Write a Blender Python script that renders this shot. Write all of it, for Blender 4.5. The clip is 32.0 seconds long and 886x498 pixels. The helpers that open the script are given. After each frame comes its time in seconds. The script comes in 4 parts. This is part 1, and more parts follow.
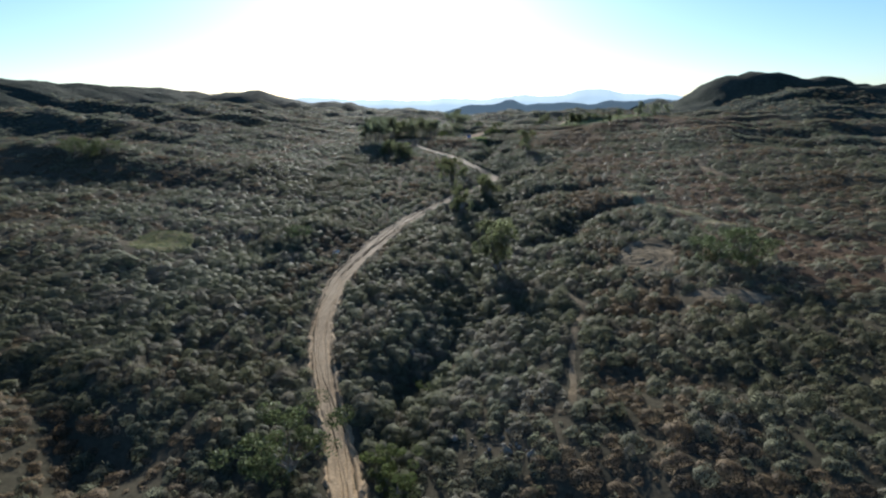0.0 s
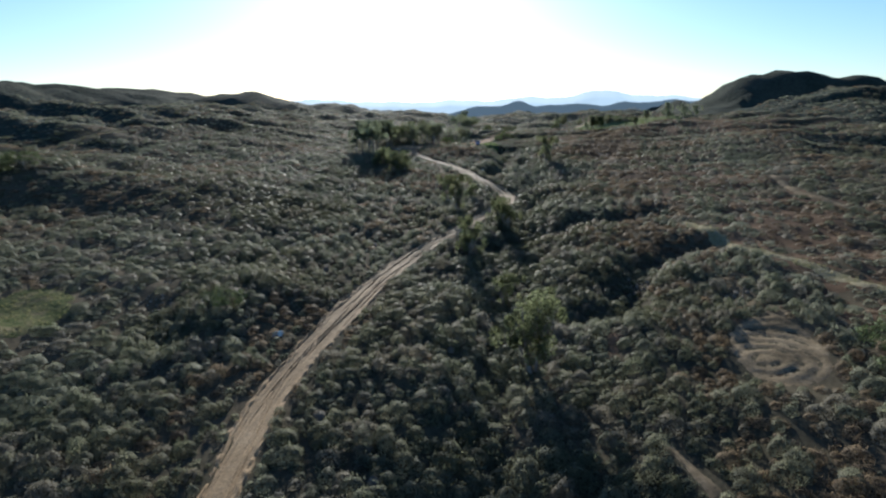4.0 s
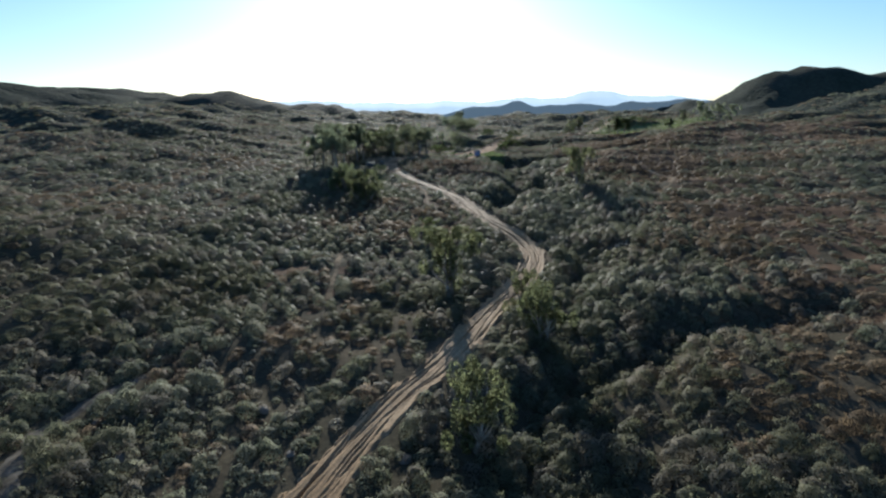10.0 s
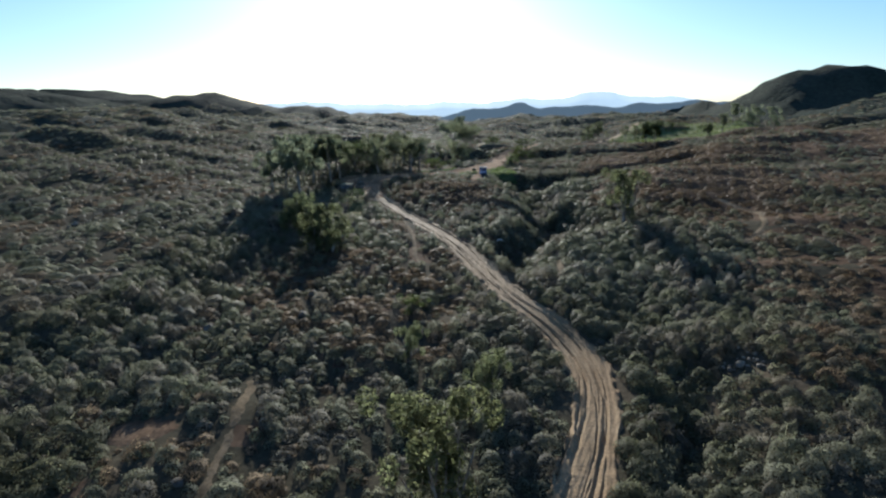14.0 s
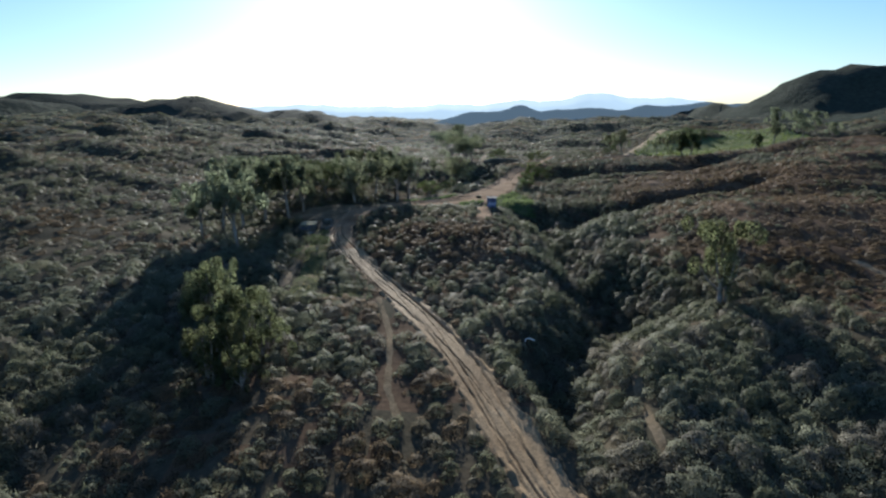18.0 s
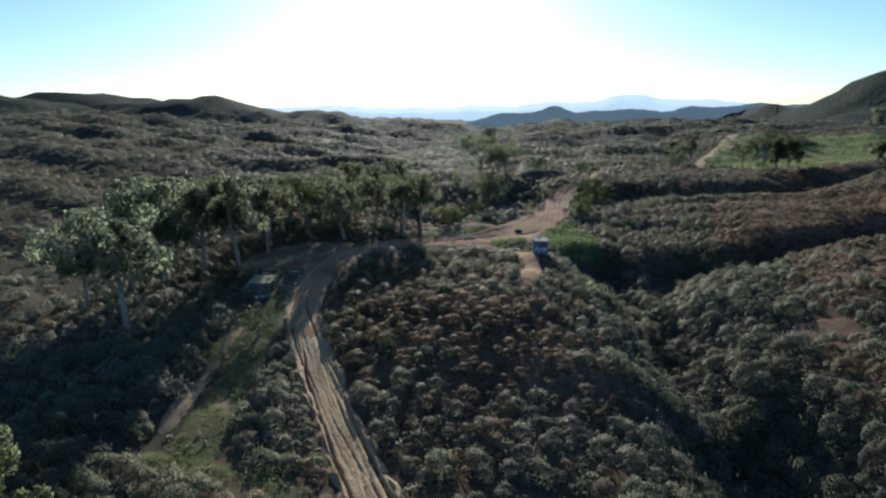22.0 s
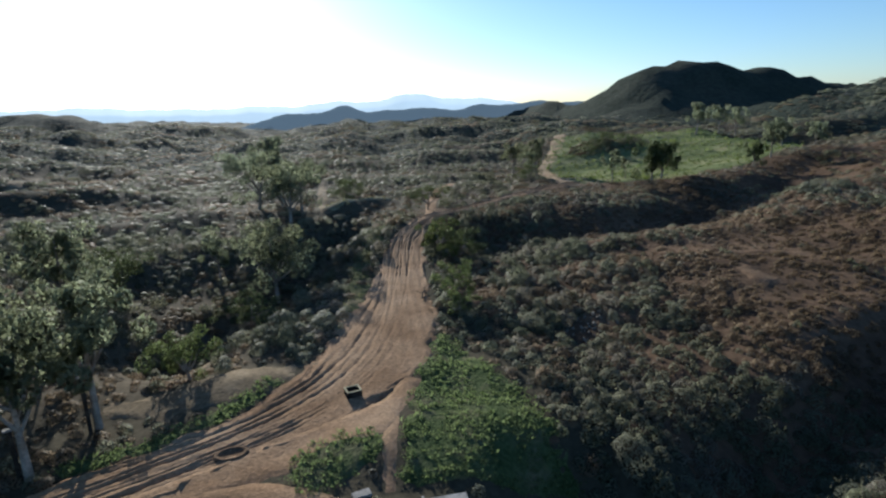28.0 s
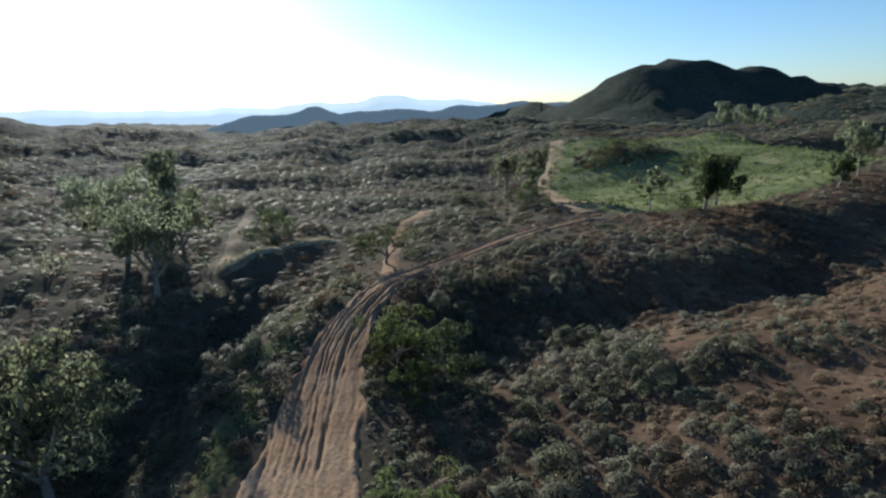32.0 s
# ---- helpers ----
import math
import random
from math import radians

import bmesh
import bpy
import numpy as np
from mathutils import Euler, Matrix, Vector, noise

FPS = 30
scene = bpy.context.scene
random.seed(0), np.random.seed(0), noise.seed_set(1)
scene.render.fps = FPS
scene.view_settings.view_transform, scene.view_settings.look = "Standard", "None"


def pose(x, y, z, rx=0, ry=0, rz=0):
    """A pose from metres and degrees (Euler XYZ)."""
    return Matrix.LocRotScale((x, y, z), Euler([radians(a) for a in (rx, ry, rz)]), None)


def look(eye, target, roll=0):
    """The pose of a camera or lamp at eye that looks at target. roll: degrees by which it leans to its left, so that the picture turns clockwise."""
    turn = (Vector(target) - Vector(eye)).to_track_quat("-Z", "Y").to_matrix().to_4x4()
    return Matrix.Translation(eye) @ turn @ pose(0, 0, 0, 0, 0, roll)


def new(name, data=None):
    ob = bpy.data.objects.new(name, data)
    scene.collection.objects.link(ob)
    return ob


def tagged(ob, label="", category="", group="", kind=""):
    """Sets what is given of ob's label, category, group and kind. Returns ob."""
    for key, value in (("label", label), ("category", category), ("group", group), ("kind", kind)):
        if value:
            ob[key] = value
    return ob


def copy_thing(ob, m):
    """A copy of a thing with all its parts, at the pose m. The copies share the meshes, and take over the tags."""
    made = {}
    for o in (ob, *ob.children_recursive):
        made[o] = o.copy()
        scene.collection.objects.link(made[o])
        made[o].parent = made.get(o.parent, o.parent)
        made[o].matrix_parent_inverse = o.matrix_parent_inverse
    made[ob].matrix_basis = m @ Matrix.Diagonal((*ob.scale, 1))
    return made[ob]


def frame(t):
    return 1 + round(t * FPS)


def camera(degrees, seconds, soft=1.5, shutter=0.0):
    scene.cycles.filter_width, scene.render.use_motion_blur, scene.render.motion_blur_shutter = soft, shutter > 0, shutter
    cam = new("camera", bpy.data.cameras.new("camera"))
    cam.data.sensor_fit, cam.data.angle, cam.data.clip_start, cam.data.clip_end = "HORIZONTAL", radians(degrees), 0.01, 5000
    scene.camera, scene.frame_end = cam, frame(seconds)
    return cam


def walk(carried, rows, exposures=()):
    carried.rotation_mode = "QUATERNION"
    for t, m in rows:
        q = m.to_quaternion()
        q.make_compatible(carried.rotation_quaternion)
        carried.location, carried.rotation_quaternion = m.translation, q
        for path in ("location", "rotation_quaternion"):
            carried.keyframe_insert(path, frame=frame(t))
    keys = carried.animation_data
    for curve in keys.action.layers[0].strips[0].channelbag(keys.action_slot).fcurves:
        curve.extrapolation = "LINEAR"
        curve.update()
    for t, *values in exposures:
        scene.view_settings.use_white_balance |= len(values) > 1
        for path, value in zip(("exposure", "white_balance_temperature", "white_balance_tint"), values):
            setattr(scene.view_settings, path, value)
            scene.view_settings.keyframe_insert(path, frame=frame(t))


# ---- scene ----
cam = camera(76.5, 32.0, soft=2.3)
METRES, EYE, TILT, LEAN, TURN = 265.0, 22.0, 2.6, -1.0, 0.0
ROWS = [
    (0.0, 0.0, 0.0, 0.0, -0.37, -16.98, 1.2),
    (0.5, 0.001, 0.0166, -0.0008, -0.1, -16.94, 1.2),
    (1.0, 0.0016, 0.0324, -0.0016, 0.08, -16.9, 1.2),
    (1.5, 0.0021, 0.0491, -0.0024, 0.16, -16.89, 1.22),
    (2.0, 0.0024, 0.0648, -0.0034, 0.18, -16.87, 1.25),
    (2.5, 0.0028, 0.0815, -0.0045, 0.21, -16.83, 1.27),
    (3.0, 0.0028, 0.0969, -0.0051, 0.25, -16.83, 1.31),
    (3.5, 0.0027, 0.1136, -0.0058, 0.28, -16.79, 1.33),
    (5.5, 0.0024, 0.1799, -0.0087, -0.29, -16.82, 1.35),
    (6.0, 0.0027, 0.196, -0.0098, -0.33, -16.78, 1.38),
    (6.5, 0.003, 0.2133, -0.011, -0.35, -16.76, 1.39),
    (7.0, 0.0038, 0.2291, -0.0123, -0.33, -16.74, 1.42),
    (7.5, 0.0046, 0.246, -0.0132, -0.33, -16.73, 1.43),
    (8.0, 0.0053, 0.2621, -0.0142, -0.33, -16.71, 1.41),
    (8.5, 0.006, 0.2793, -0.015, -0.32, -16.71, 1.4),
    (9.0, 0.0067, 0.2957, -0.016, -0.36, -16.72, 1.39),
    (9.5, 0.0075, 0.3131, -0.0169, -0.33, -16.72, 1.42),
    (10.0, 0.008, 0.3306, -0.0176, -0.36, -16.72, 1.4),
    (10.5, 0.0088, 0.3469, -0.0183, -0.35, -16.7, 1.45),
    (11.0, 0.0094, 0.3642, -0.0192, -0.35, -16.71, 1.46),
    (11.5, 0.01, 0.3802, -0.02, -0.34, -16.71, 1.45),
    (12.0, 0.0104, 0.397, -0.0209, -0.33, -16.69, 1.46),
    (12.5, 0.0104, 0.4128, -0.0216, -0.36, -16.68, 1.46),
    (13.0, 0.0105, 0.4301, -0.0216, -0.36, -16.64, 1.49),
    (13.5, 0.0107, 0.4463, -0.0209, -0.42, -16.63, 1.5),
    (14.0, 0.0112, 0.4633, -0.02, -0.44, -16.61, 1.52),
    (14.5, 0.0118, 0.4791, -0.0191, -0.45, -16.59, 1.52),
    (15.0, 0.0123, 0.4959, -0.0182, -0.5, -16.55, 1.55),
    (15.5, 0.0129, 0.5112, -0.0172, -0.49, -16.54, 1.57),
    (17.5, 0.0133, 0.5722, -0.0189, -0.7, -16.47, 1.66),
    (18.0, 0.0134, 0.5874, -0.0197, -0.74, -16.44, 1.69),
    (18.5, 0.0138, 0.6015, -0.0203, -0.79, -16.46, 1.68),
    (19.0, 0.0142, 0.617, -0.0212, -0.82, -16.46, 1.67),
    (19.5, 0.0148, 0.6318, -0.0221, -0.83, -16.44, 1.68),
    (20.0, 0.0153, 0.6477, -0.0231, -0.86, -16.39, 1.7),
    (20.5, 0.0157, 0.6626, -0.0239, -0.89, -16.39, 1.68),
    (21.0, 0.016, 0.6783, -0.0249, -0.59, -16.33, 1.68),
    (21.5, 0.0164, 0.693, -0.0256, 0.39, -16.3, 1.68),
    (22.0, 0.0163, 0.7087, -0.0263, 2.21, -16.24, 1.68),
    (22.5, 0.016, 0.7233, -0.0273, 2.9, -16.16, 1.67),
    (23.0, 0.0153, 0.7388, -0.0282, 3.07, -16.17, 1.65),
    (23.5, 0.0144, 0.7529, -0.029, 2.32, -16.18, 1.6),
    (24.0, 0.0136, 0.7684, -0.0297, 0.03, -16.24, 1.6),
    (24.5, 0.0132, 0.7824, -0.0304, -4.46, -16.35, 1.63),
    (25.0, 0.0134, 0.7979, -0.031, -8.58, -16.48, 1.56),
    (25.5, 0.0143, 0.8119, -0.0315, -9.64, -16.53, 1.54),
    (27.5, 0.0238, 0.8686, -0.0334, -17.56, -16.76, 1.56),
    (28.0, 0.0275, 0.8832, -0.0342, -18.81, -16.82, 1.51),
    (28.5, 0.0319, 0.8967, -0.035, -19.37, -16.82, 1.52),
    (29.0, 0.0368, 0.9113, -0.0359, -19.75, -16.85, 1.45),
    (29.5, 0.042, 0.9248, -0.0368, -19.97, -16.84, 1.46),
    (30.0, 0.0472, 0.9379, -0.0376, -20.09, -16.82, 1.4),
    (30.5, 0.0532, 0.9523, -0.0385, -20.15, -16.83, 1.39),
    (31.0, 0.0584, 0.9652, -0.0391, -20.22, -16.84, 1.41),
    (31.5, 0.0643, 0.9791, -0.0399, -20.32, -16.81, 1.42),
    (32.0, 0.0686, 0.9893, -0.0404, -20.95, -16.75, 1.43),
]
walk(cam, [(t, pose(0, 0, EYE, TILT, LEAN, TURN) @ pose(METRES * x, METRES * y, METRES * z, 90 + pitch, roll, yaw)) for t, x, y, z, yaw, pitch, roll in ROWS],
     exposures=[(0.0, 1.02, 5700, 7), (32.0, 1.02, 5700, 7)])

# ---- light ----
SUN_AZ, SUN_EL = -4.5, 17.0          # degrees from +y towards +x, and above the horizon
world = bpy.data.worlds.new("sky")
scene.world = world
world.use_nodes = True
wn = world.node_tree.nodes
sky = wn.new("ShaderNodeTexSky")
sky.sky_type, sky.sun_disc = "NISHITA", False
sky.sun_elevation, sky.sun_rotation = radians(SUN_EL), radians(SUN_AZ)
sky.air_density, sky.dust_density, sky.ozone_density, sky.altitude = 1.0, 0.45, 4.0, 300
wn["Background"].inputs[1].default_value = 0.069
world.node_tree.links.new(sky.outputs[0], wn["Background"].inputs[0])
sun = new("sun", bpy.data.lights.new("sun", "SUN"))
sun.data.energy, sun.data.angle, sun.data.color = 4.4, radians(0.6), (1.0, 0.9, 0.76)
az, el = radians(SUN_AZ), radians(SUN_EL)
sun.matrix_world = look((0, 0, 60), (-math.sin(az) * math.cos(el), -math.cos(az) * math.cos(el), 60 - math.sin(el)))


# ---- materials ----
def shader(name, rough=0.9):
    m = bpy.data.materials.new(name)
    m.use_nodes = True
    b = m.node_tree.nodes["Principled BSDF"]
    b.inputs["Roughness"].default_value = rough
    b.inputs["Specular IOR Level"].default_value = 0.02
    return m, m.node_tree.nodes, m.node_tree.links, b


def noise_ramp(n, l, scale, stops, detail=6.0, coord=None, rough=0.6):
    t = n.new("ShaderNodeTexNoise")
    t.inputs["Scale"].default_value, t.inputs["Detail"].default_value, t.inputs["Roughness"].default_value = scale, detail, rough
    if coord is None:
        coord = n.new("ShaderNodeNewGeometry").outputs["Position"]
    l.new(coord, t.inputs["Vector"])
    r = n.new("ShaderNodeValToRGB")
    while len(r.color_ramp.elements) < len(stops):
        r.color_ramp.elements.new(0.5)
    for e, (p, c) in zip(r.color_ramp.elements, stops):
        e.position, e.color = p, (*c, 1)
    l.new(t.outputs["Fac"], r.inputs["Fac"])
    return r.outputs["Color"], t.outputs["Fac"]


def blend(n, l, a, b, fac, mode="MIX"):
    m = n.new("ShaderNodeMix")
    m.data_type, m.blend_type = "RGBA", mode
    for sock, v in ((m.inputs["A"], a), (m.inputs["B"], b)):
        if isinstance(v, tuple):
            sock.default_value = (*v, 1)
        else:
            l.new(v, sock)
    if isinstance(fac, float):
        m.inputs["Factor"].default_value = fac
    else:
        l.new(fac, m.inputs["Factor"])
    return m.outputs["Result"]


def relief(n, l, b, height, strength, distance):
    k = n.new("ShaderNodeBump")
    k.inputs["Strength"].default_value, k.inputs["Distance"].default_value = strength, distance
    l.new(height, k.inputs["Height"])
    l.new(k.outputs["Normal"], b.inputs["Normal"])


def soil_material(name, dark, mid, light, grain=2.5, patch=0.05, bump=0.25):
    m, n, l, b = shader(name, 0.95)
    big, _ = noise_ramp(n, l, patch, [(0.35, dark), (0.5, mid), (0.68, light)])
    fine, h = noise_ramp(n, l, grain, [(0.3, (0.45, 0.45, 0.45)), (0.7, (1, 1, 1))])
    l.new(blend(n, l, big, fine, 0.8, "MULTIPLY"), b.inputs["Base Color"])
    relief(n, l, b, h, 0.7, bump)
    return m


def leaf_material(name, stops, see_through=0.62, patch=0.5, area=0.03, tint=(0.6, 0.55, 0.45), gaps=0.0):
    m, n, l, b = shader(name, 0.55)
    b.inputs["Specular IOR Level"].default_value = 0.05
    near, _ = noise_ramp(n, l, patch, stops, 4.0)
    wide, _ = noise_ramp(n, l, area, [(0.38, tint), (0.6, (1, 1, 1))], 3.0)
    col = blend(n, l, near, wide, 0.75, "MULTIPLY")
    leafy, h = noise_ramp(n, l, 11.0, [(0.3, (0.76, 0.76, 0.76)), (0.62, (0.95, 0.95, 0.95))], 3.0)
    col = blend(n, l, col, leafy, 0.8, "MULTIPLY")
    relief(n, l, b, h, 0.5, 0.05)
    l.new(col, b.inputs["Base Color"])
    tr = n.new("ShaderNodeBsdfTranslucent")
    l.new(col, tr.inputs["Color"])
    mix = n.new("ShaderNodeMixShader")
    mix.inputs[0].default_value = see_through
    l.new(b.outputs[0], mix.inputs[1])
    l.new(tr.outputs[0], mix.inputs[2])
    out = mix.outputs[0]
    if gaps:
        # light falls through between the leaves
        twig, air = n.new("ShaderNodeTexNoise"), n.new("ShaderNodeMath")
        twig.inputs["Scale"].default_value, twig.inputs["Detail"].default_value = 9.0, 2.0
        l.new(n.new("ShaderNodeNewGeometry").outputs["Position"], twig.inputs["Vector"])
        air.operation, air.inputs[1].default_value = "LESS_THAN", gaps
        l.new(twig.outputs["Fac"], air.inputs[0])
        clear, hole = n.new("ShaderNodeBsdfTransparent"), n.new("ShaderNodeMixShader")
        l.new(air.outputs[0], hole.inputs[0])
        l.new(out, hole.inputs[1])
        l.new(clear.outputs[0], hole.inputs[2])
        out = hole.outputs[0]
    l.new(out, n["Material Output"].inputs["Surface"])
    return m


GROUND = soil_material("dry_hill_soil", (0.06, 0.055, 0.037), (0.085, 0.074, 0.05), (0.125, 0.1, 0.068), 2.5, 0.035, 0.08)
SLOPESOIL = soil_material("reddish_slope_soil", (0.076, 0.052, 0.035), (0.114, 0.077, 0.050), (0.174, 0.117, 0.075), 2.0, 0.12, 0.08)
# far chaparral green, with the blue of distant haze mixed into the colour
HILLCOVER = soil_material("hazy_chaparral_cover", (0.034, 0.044, 0.034), (0.05, 0.06, 0.046), (0.074, 0.078, 0.06), 0.33, 0.02, 2.0)
ROAD = soil_material("sandy_track", (0.265, 0.18, 0.1), (0.35, 0.248, 0.143), (0.425, 0.312, 0.19), 5.0, 0.15, 0.08)
ORANGE = soil_material("orange_sand", (0.25, 0.157, 0.09), (0.335, 0.222, 0.134), (0.41, 0.287, 0.183), 5.0, 0.22, 0.08)
ROAD.node_tree.nodes["Principled BSDF"].inputs["Roughness"].default_value = 0.8
ROAD.node_tree.nodes["Principled BSDF"].inputs["Specular IOR Level"].default_value = 0.05
PATH = soil_material("worn_path", (0.135, 0.105, 0.067), (0.205, 0.16, 0.103), (0.29, 0.23, 0.152), 4.0, 0.3, 0.08)
REDSOIL = soil_material("reddish_soil", (0.11, 0.075, 0.048), (0.165, 0.11, 0.07), (0.22, 0.155, 0.1), 4.0, 0.3, 0.08)
DRYGRASS = soil_material("dry_grass_soil", (0.16, 0.15, 0.08), (0.26, 0.23, 0.14), (0.36, 0.31, 0.2), 5.0, 0.4, 0.12)
GRASS = soil_material("thin_grass", (0.068, 0.085, 0.032), (0.11, 0.118, 0.052), (0.19, 0.16, 0.094), 4.0, 0.45, 0.15)
LUSH = soil_material("lush_weeds", (0.06, 0.085, 0.032), (0.095, 0.12, 0.05), (0.16, 0.145, 0.085), 4.0, 0.5, 0.25)
MEADOW = soil_material("meadow_grass", (0.11, 0.138, 0.055), (0.165, 0.192, 0.083), (0.26, 0.25, 0.13), 1.2, 0.12, 0.2)
GRAVEL = soil_material("stony_wash", (0.09, 0.08, 0.065), (0.14, 0.125, 0.1), (0.22, 0.2, 0.165), 7.0, 0.8, 0.2)
SHRUB = leaf_material("shrub_leaves", [(0.25, (0.196, 0.204, 0.143)), (0.5, (0.228, 0.237, 0.167)), (0.75, (0.261, 0.271, 0.191))], gaps=0.5)
SAGE = leaf_material("sage_leaves", [(0.25, (0.185, 0.174, 0.137)), (0.5, (0.233, 0.219, 0.173)), (0.75, (0.302, 0.286, 0.229))], gaps=0.5)
DRYBRUSH = leaf_material("dry_brush_leaves", [(0.25, (0.188, 0.142, 0.096)), (0.5, (0.242, 0.189, 0.128)), (0.75, (0.304, 0.244, 0.170))], gaps=0.5)
GREENBRUSH = leaf_material("green_scrub_leaves", [(0.25, (0.145, 0.162, 0.101)), (0.5, (0.185, 0.199, 0.130)), (0.75, (0.235, 0.248, 0.167))], gaps=0.5)
BARK = soil_material("pale_bark", (0.2, 0.16, 0.12), (0.32, 0.27, 0.22), (0.45, 0.4, 0.34), 6.0, 0.8, 0.03)
EUCALYPT = leaf_material("eucalyptus_leaves", [(0.3, (0.241, 0.282, 0.177)), (0.55, (0.312, 0.355, 0.225)), (0.75, (0.397, 0.445, 0.290))], 0.72, 0.8)
WILLOW = leaf_material("willow_leaves", [(0.3, (0.192, 0.223, 0.113)), (0.55, (0.246, 0.279, 0.145)), (0.75, (0.315, 0.343, 0.187))], 0.72, 0.8)
OAK = leaf_material("oak_leaves", [(0.3, (0.106, 0.142, 0.065)), (0.55, (0.152, 0.198, 0.094)), (0.75, (0.212, 0.252, 0.124))], 0.3, 0.8)
BRIGHT = leaf_material("laurel_leaves", [(0.3, (0.126, 0.168, 0.063)), (0.55, (0.168, 0.216, 0.084)), (0.75, (0.218, 0.264, 0.118))], 0.55, 0.8)

DRYBLADE = leaf_material("straw_grass", [(0.3, (0.14, 0.15, 0.06)), (0.55, (0.22, 0.21, 0.1)), (0.75, (0.32, 0.28, 0.15))], 0.5, 0.9)
MEADOWBLADE = leaf_material("meadow_blades", [(0.3, (0.109, 0.153, 0.046)), (0.55, (0.168, 0.211, 0.075)), (0.75, (0.258, 0.270, 0.121))], 0.5, 0.5)


def haze_glow_material(name, colour, glow):
    """Distant land whose haze is painted in as a pale blue glow."""
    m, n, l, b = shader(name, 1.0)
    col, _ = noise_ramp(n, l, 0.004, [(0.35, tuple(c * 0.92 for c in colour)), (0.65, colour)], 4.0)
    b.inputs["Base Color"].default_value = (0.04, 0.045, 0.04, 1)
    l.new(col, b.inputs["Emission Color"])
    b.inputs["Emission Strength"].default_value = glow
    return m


HAZE_FAR = haze_glow_material("far_mountain_haze_glow", (0.6, 0.74, 0.86), 0.5)
HAZE_NEAR = haze_glow_material("near_range_haze_glow", (0.26, 0.36, 0.46), 0.2)
CONCRETE = soil_material("weathered_concrete", (0.24, 0.225, 0.205), (0.34, 0.325, 0.3), (0.46, 0.44, 0.41), 7.0, 1.2, 0.02)
BLUEPAINT = soil_material("blue_wall_paint", (0.1, 0.105, 0.175), (0.145, 0.152, 0.235), (0.21, 0.218, 0.3), 6.0, 2.0, 0.01)
PALEPAINT = soil_material("pale_spray_paint", (0.45, 0.47, 0.66), (0.55, 0.57, 0.75), (0.7, 0.7, 0.82), 8.0, 2.0, 0.01)
DARKPAINT = soil_material("dark_spray_paint", (0.02, 0.02, 0.025), (0.03, 0.03, 0.04), (0.05, 0.05, 0.06), 8.0, 2.0, 0.01)
DARKBOX = soil_material("tarred_block", (0.025, 0.024, 0.022), (0.045, 0.042, 0.036), (0.08, 0.07, 0.055), 7.0, 1.5, 0.02)
RIM = soil_material("pale_rim", (0.3, 0.27, 0.17), (0.42, 0.37, 0.24), (0.5, 0.45, 0.3), 7.0, 1.5, 0.02)
STONE = soil_material("field_stone", (0.12, 0.105, 0.085), (0.19, 0.168, 0.138), (0.3, 0.265, 0.22), 6.0, 1.5, 0.04)
PALESTONE = soil_material("pale_rubble", (0.18, 0.155, 0.12), (0.26, 0.225, 0.175), (0.36, 0.315, 0.25), 6.0, 1.5, 0.04)
DEADWOOD = leaf_material("bleached_twigs", [(0.25, (0.22, 0.2, 0.165)), (0.5, (0.3, 0.275, 0.235)), (0.75, (0.38, 0.355, 0.31))], 0.4)
SHEETING = soil_material("white_plastic", (0.74, 0.7, 0.63), (0.8, 0.77, 0.7), (0.85, 0.83, 0.78), 9.0, 2.0, 0.01)
DARKWOOD = soil_material("dark_wood", (0.03, 0.025, 0.02), (0.05, 0.042, 0.035), (0.09, 0.075, 0.06), 9.0, 2.0, 0.02)


# ---- lie of the land ----
def soft(v, lo, hi, s):
    v = lo + s * np.logaddexp(0, (v - lo) / s)
    return hi - s * np.logaddexp(0, (hi - v) / s)


def bump(x, y, cx, cy, h, a, b, rot=0.0):
    c, s = math.cos(radians(rot)), math.sin(radians(rot))
    u, v = ((x - cx) * c + (y - cy) * s) / a, (-(x - cx) * s + (y - cy) * c) / b
    return h * np.exp(-u * u - v * v)


def off_line(x, y, line):
    """Distance to a line of points, and how far along it (0 to 1)."""
    best, along, length = np.full(np.shape(x), 1e12), np.zeros(np.shape(x)), 0.0
    for (ax, ay), (bx, by) in zip(line, line[1:]):
        seg = math.hypot(bx - ax, by - ay)
        k = np.clip(((x - ax) * (bx - ax) + (y - ay) * (by - ay)) / seg ** 2, 0, 1)
        d = (x - ax - k * (bx - ax)) ** 2 + (y - ay - k * (by - ay)) ** 2
        along = np.where(d < best, length + k * seg, along)
        best = np.minimum(d, best)
        length += seg
    return np.sqrt(best), along


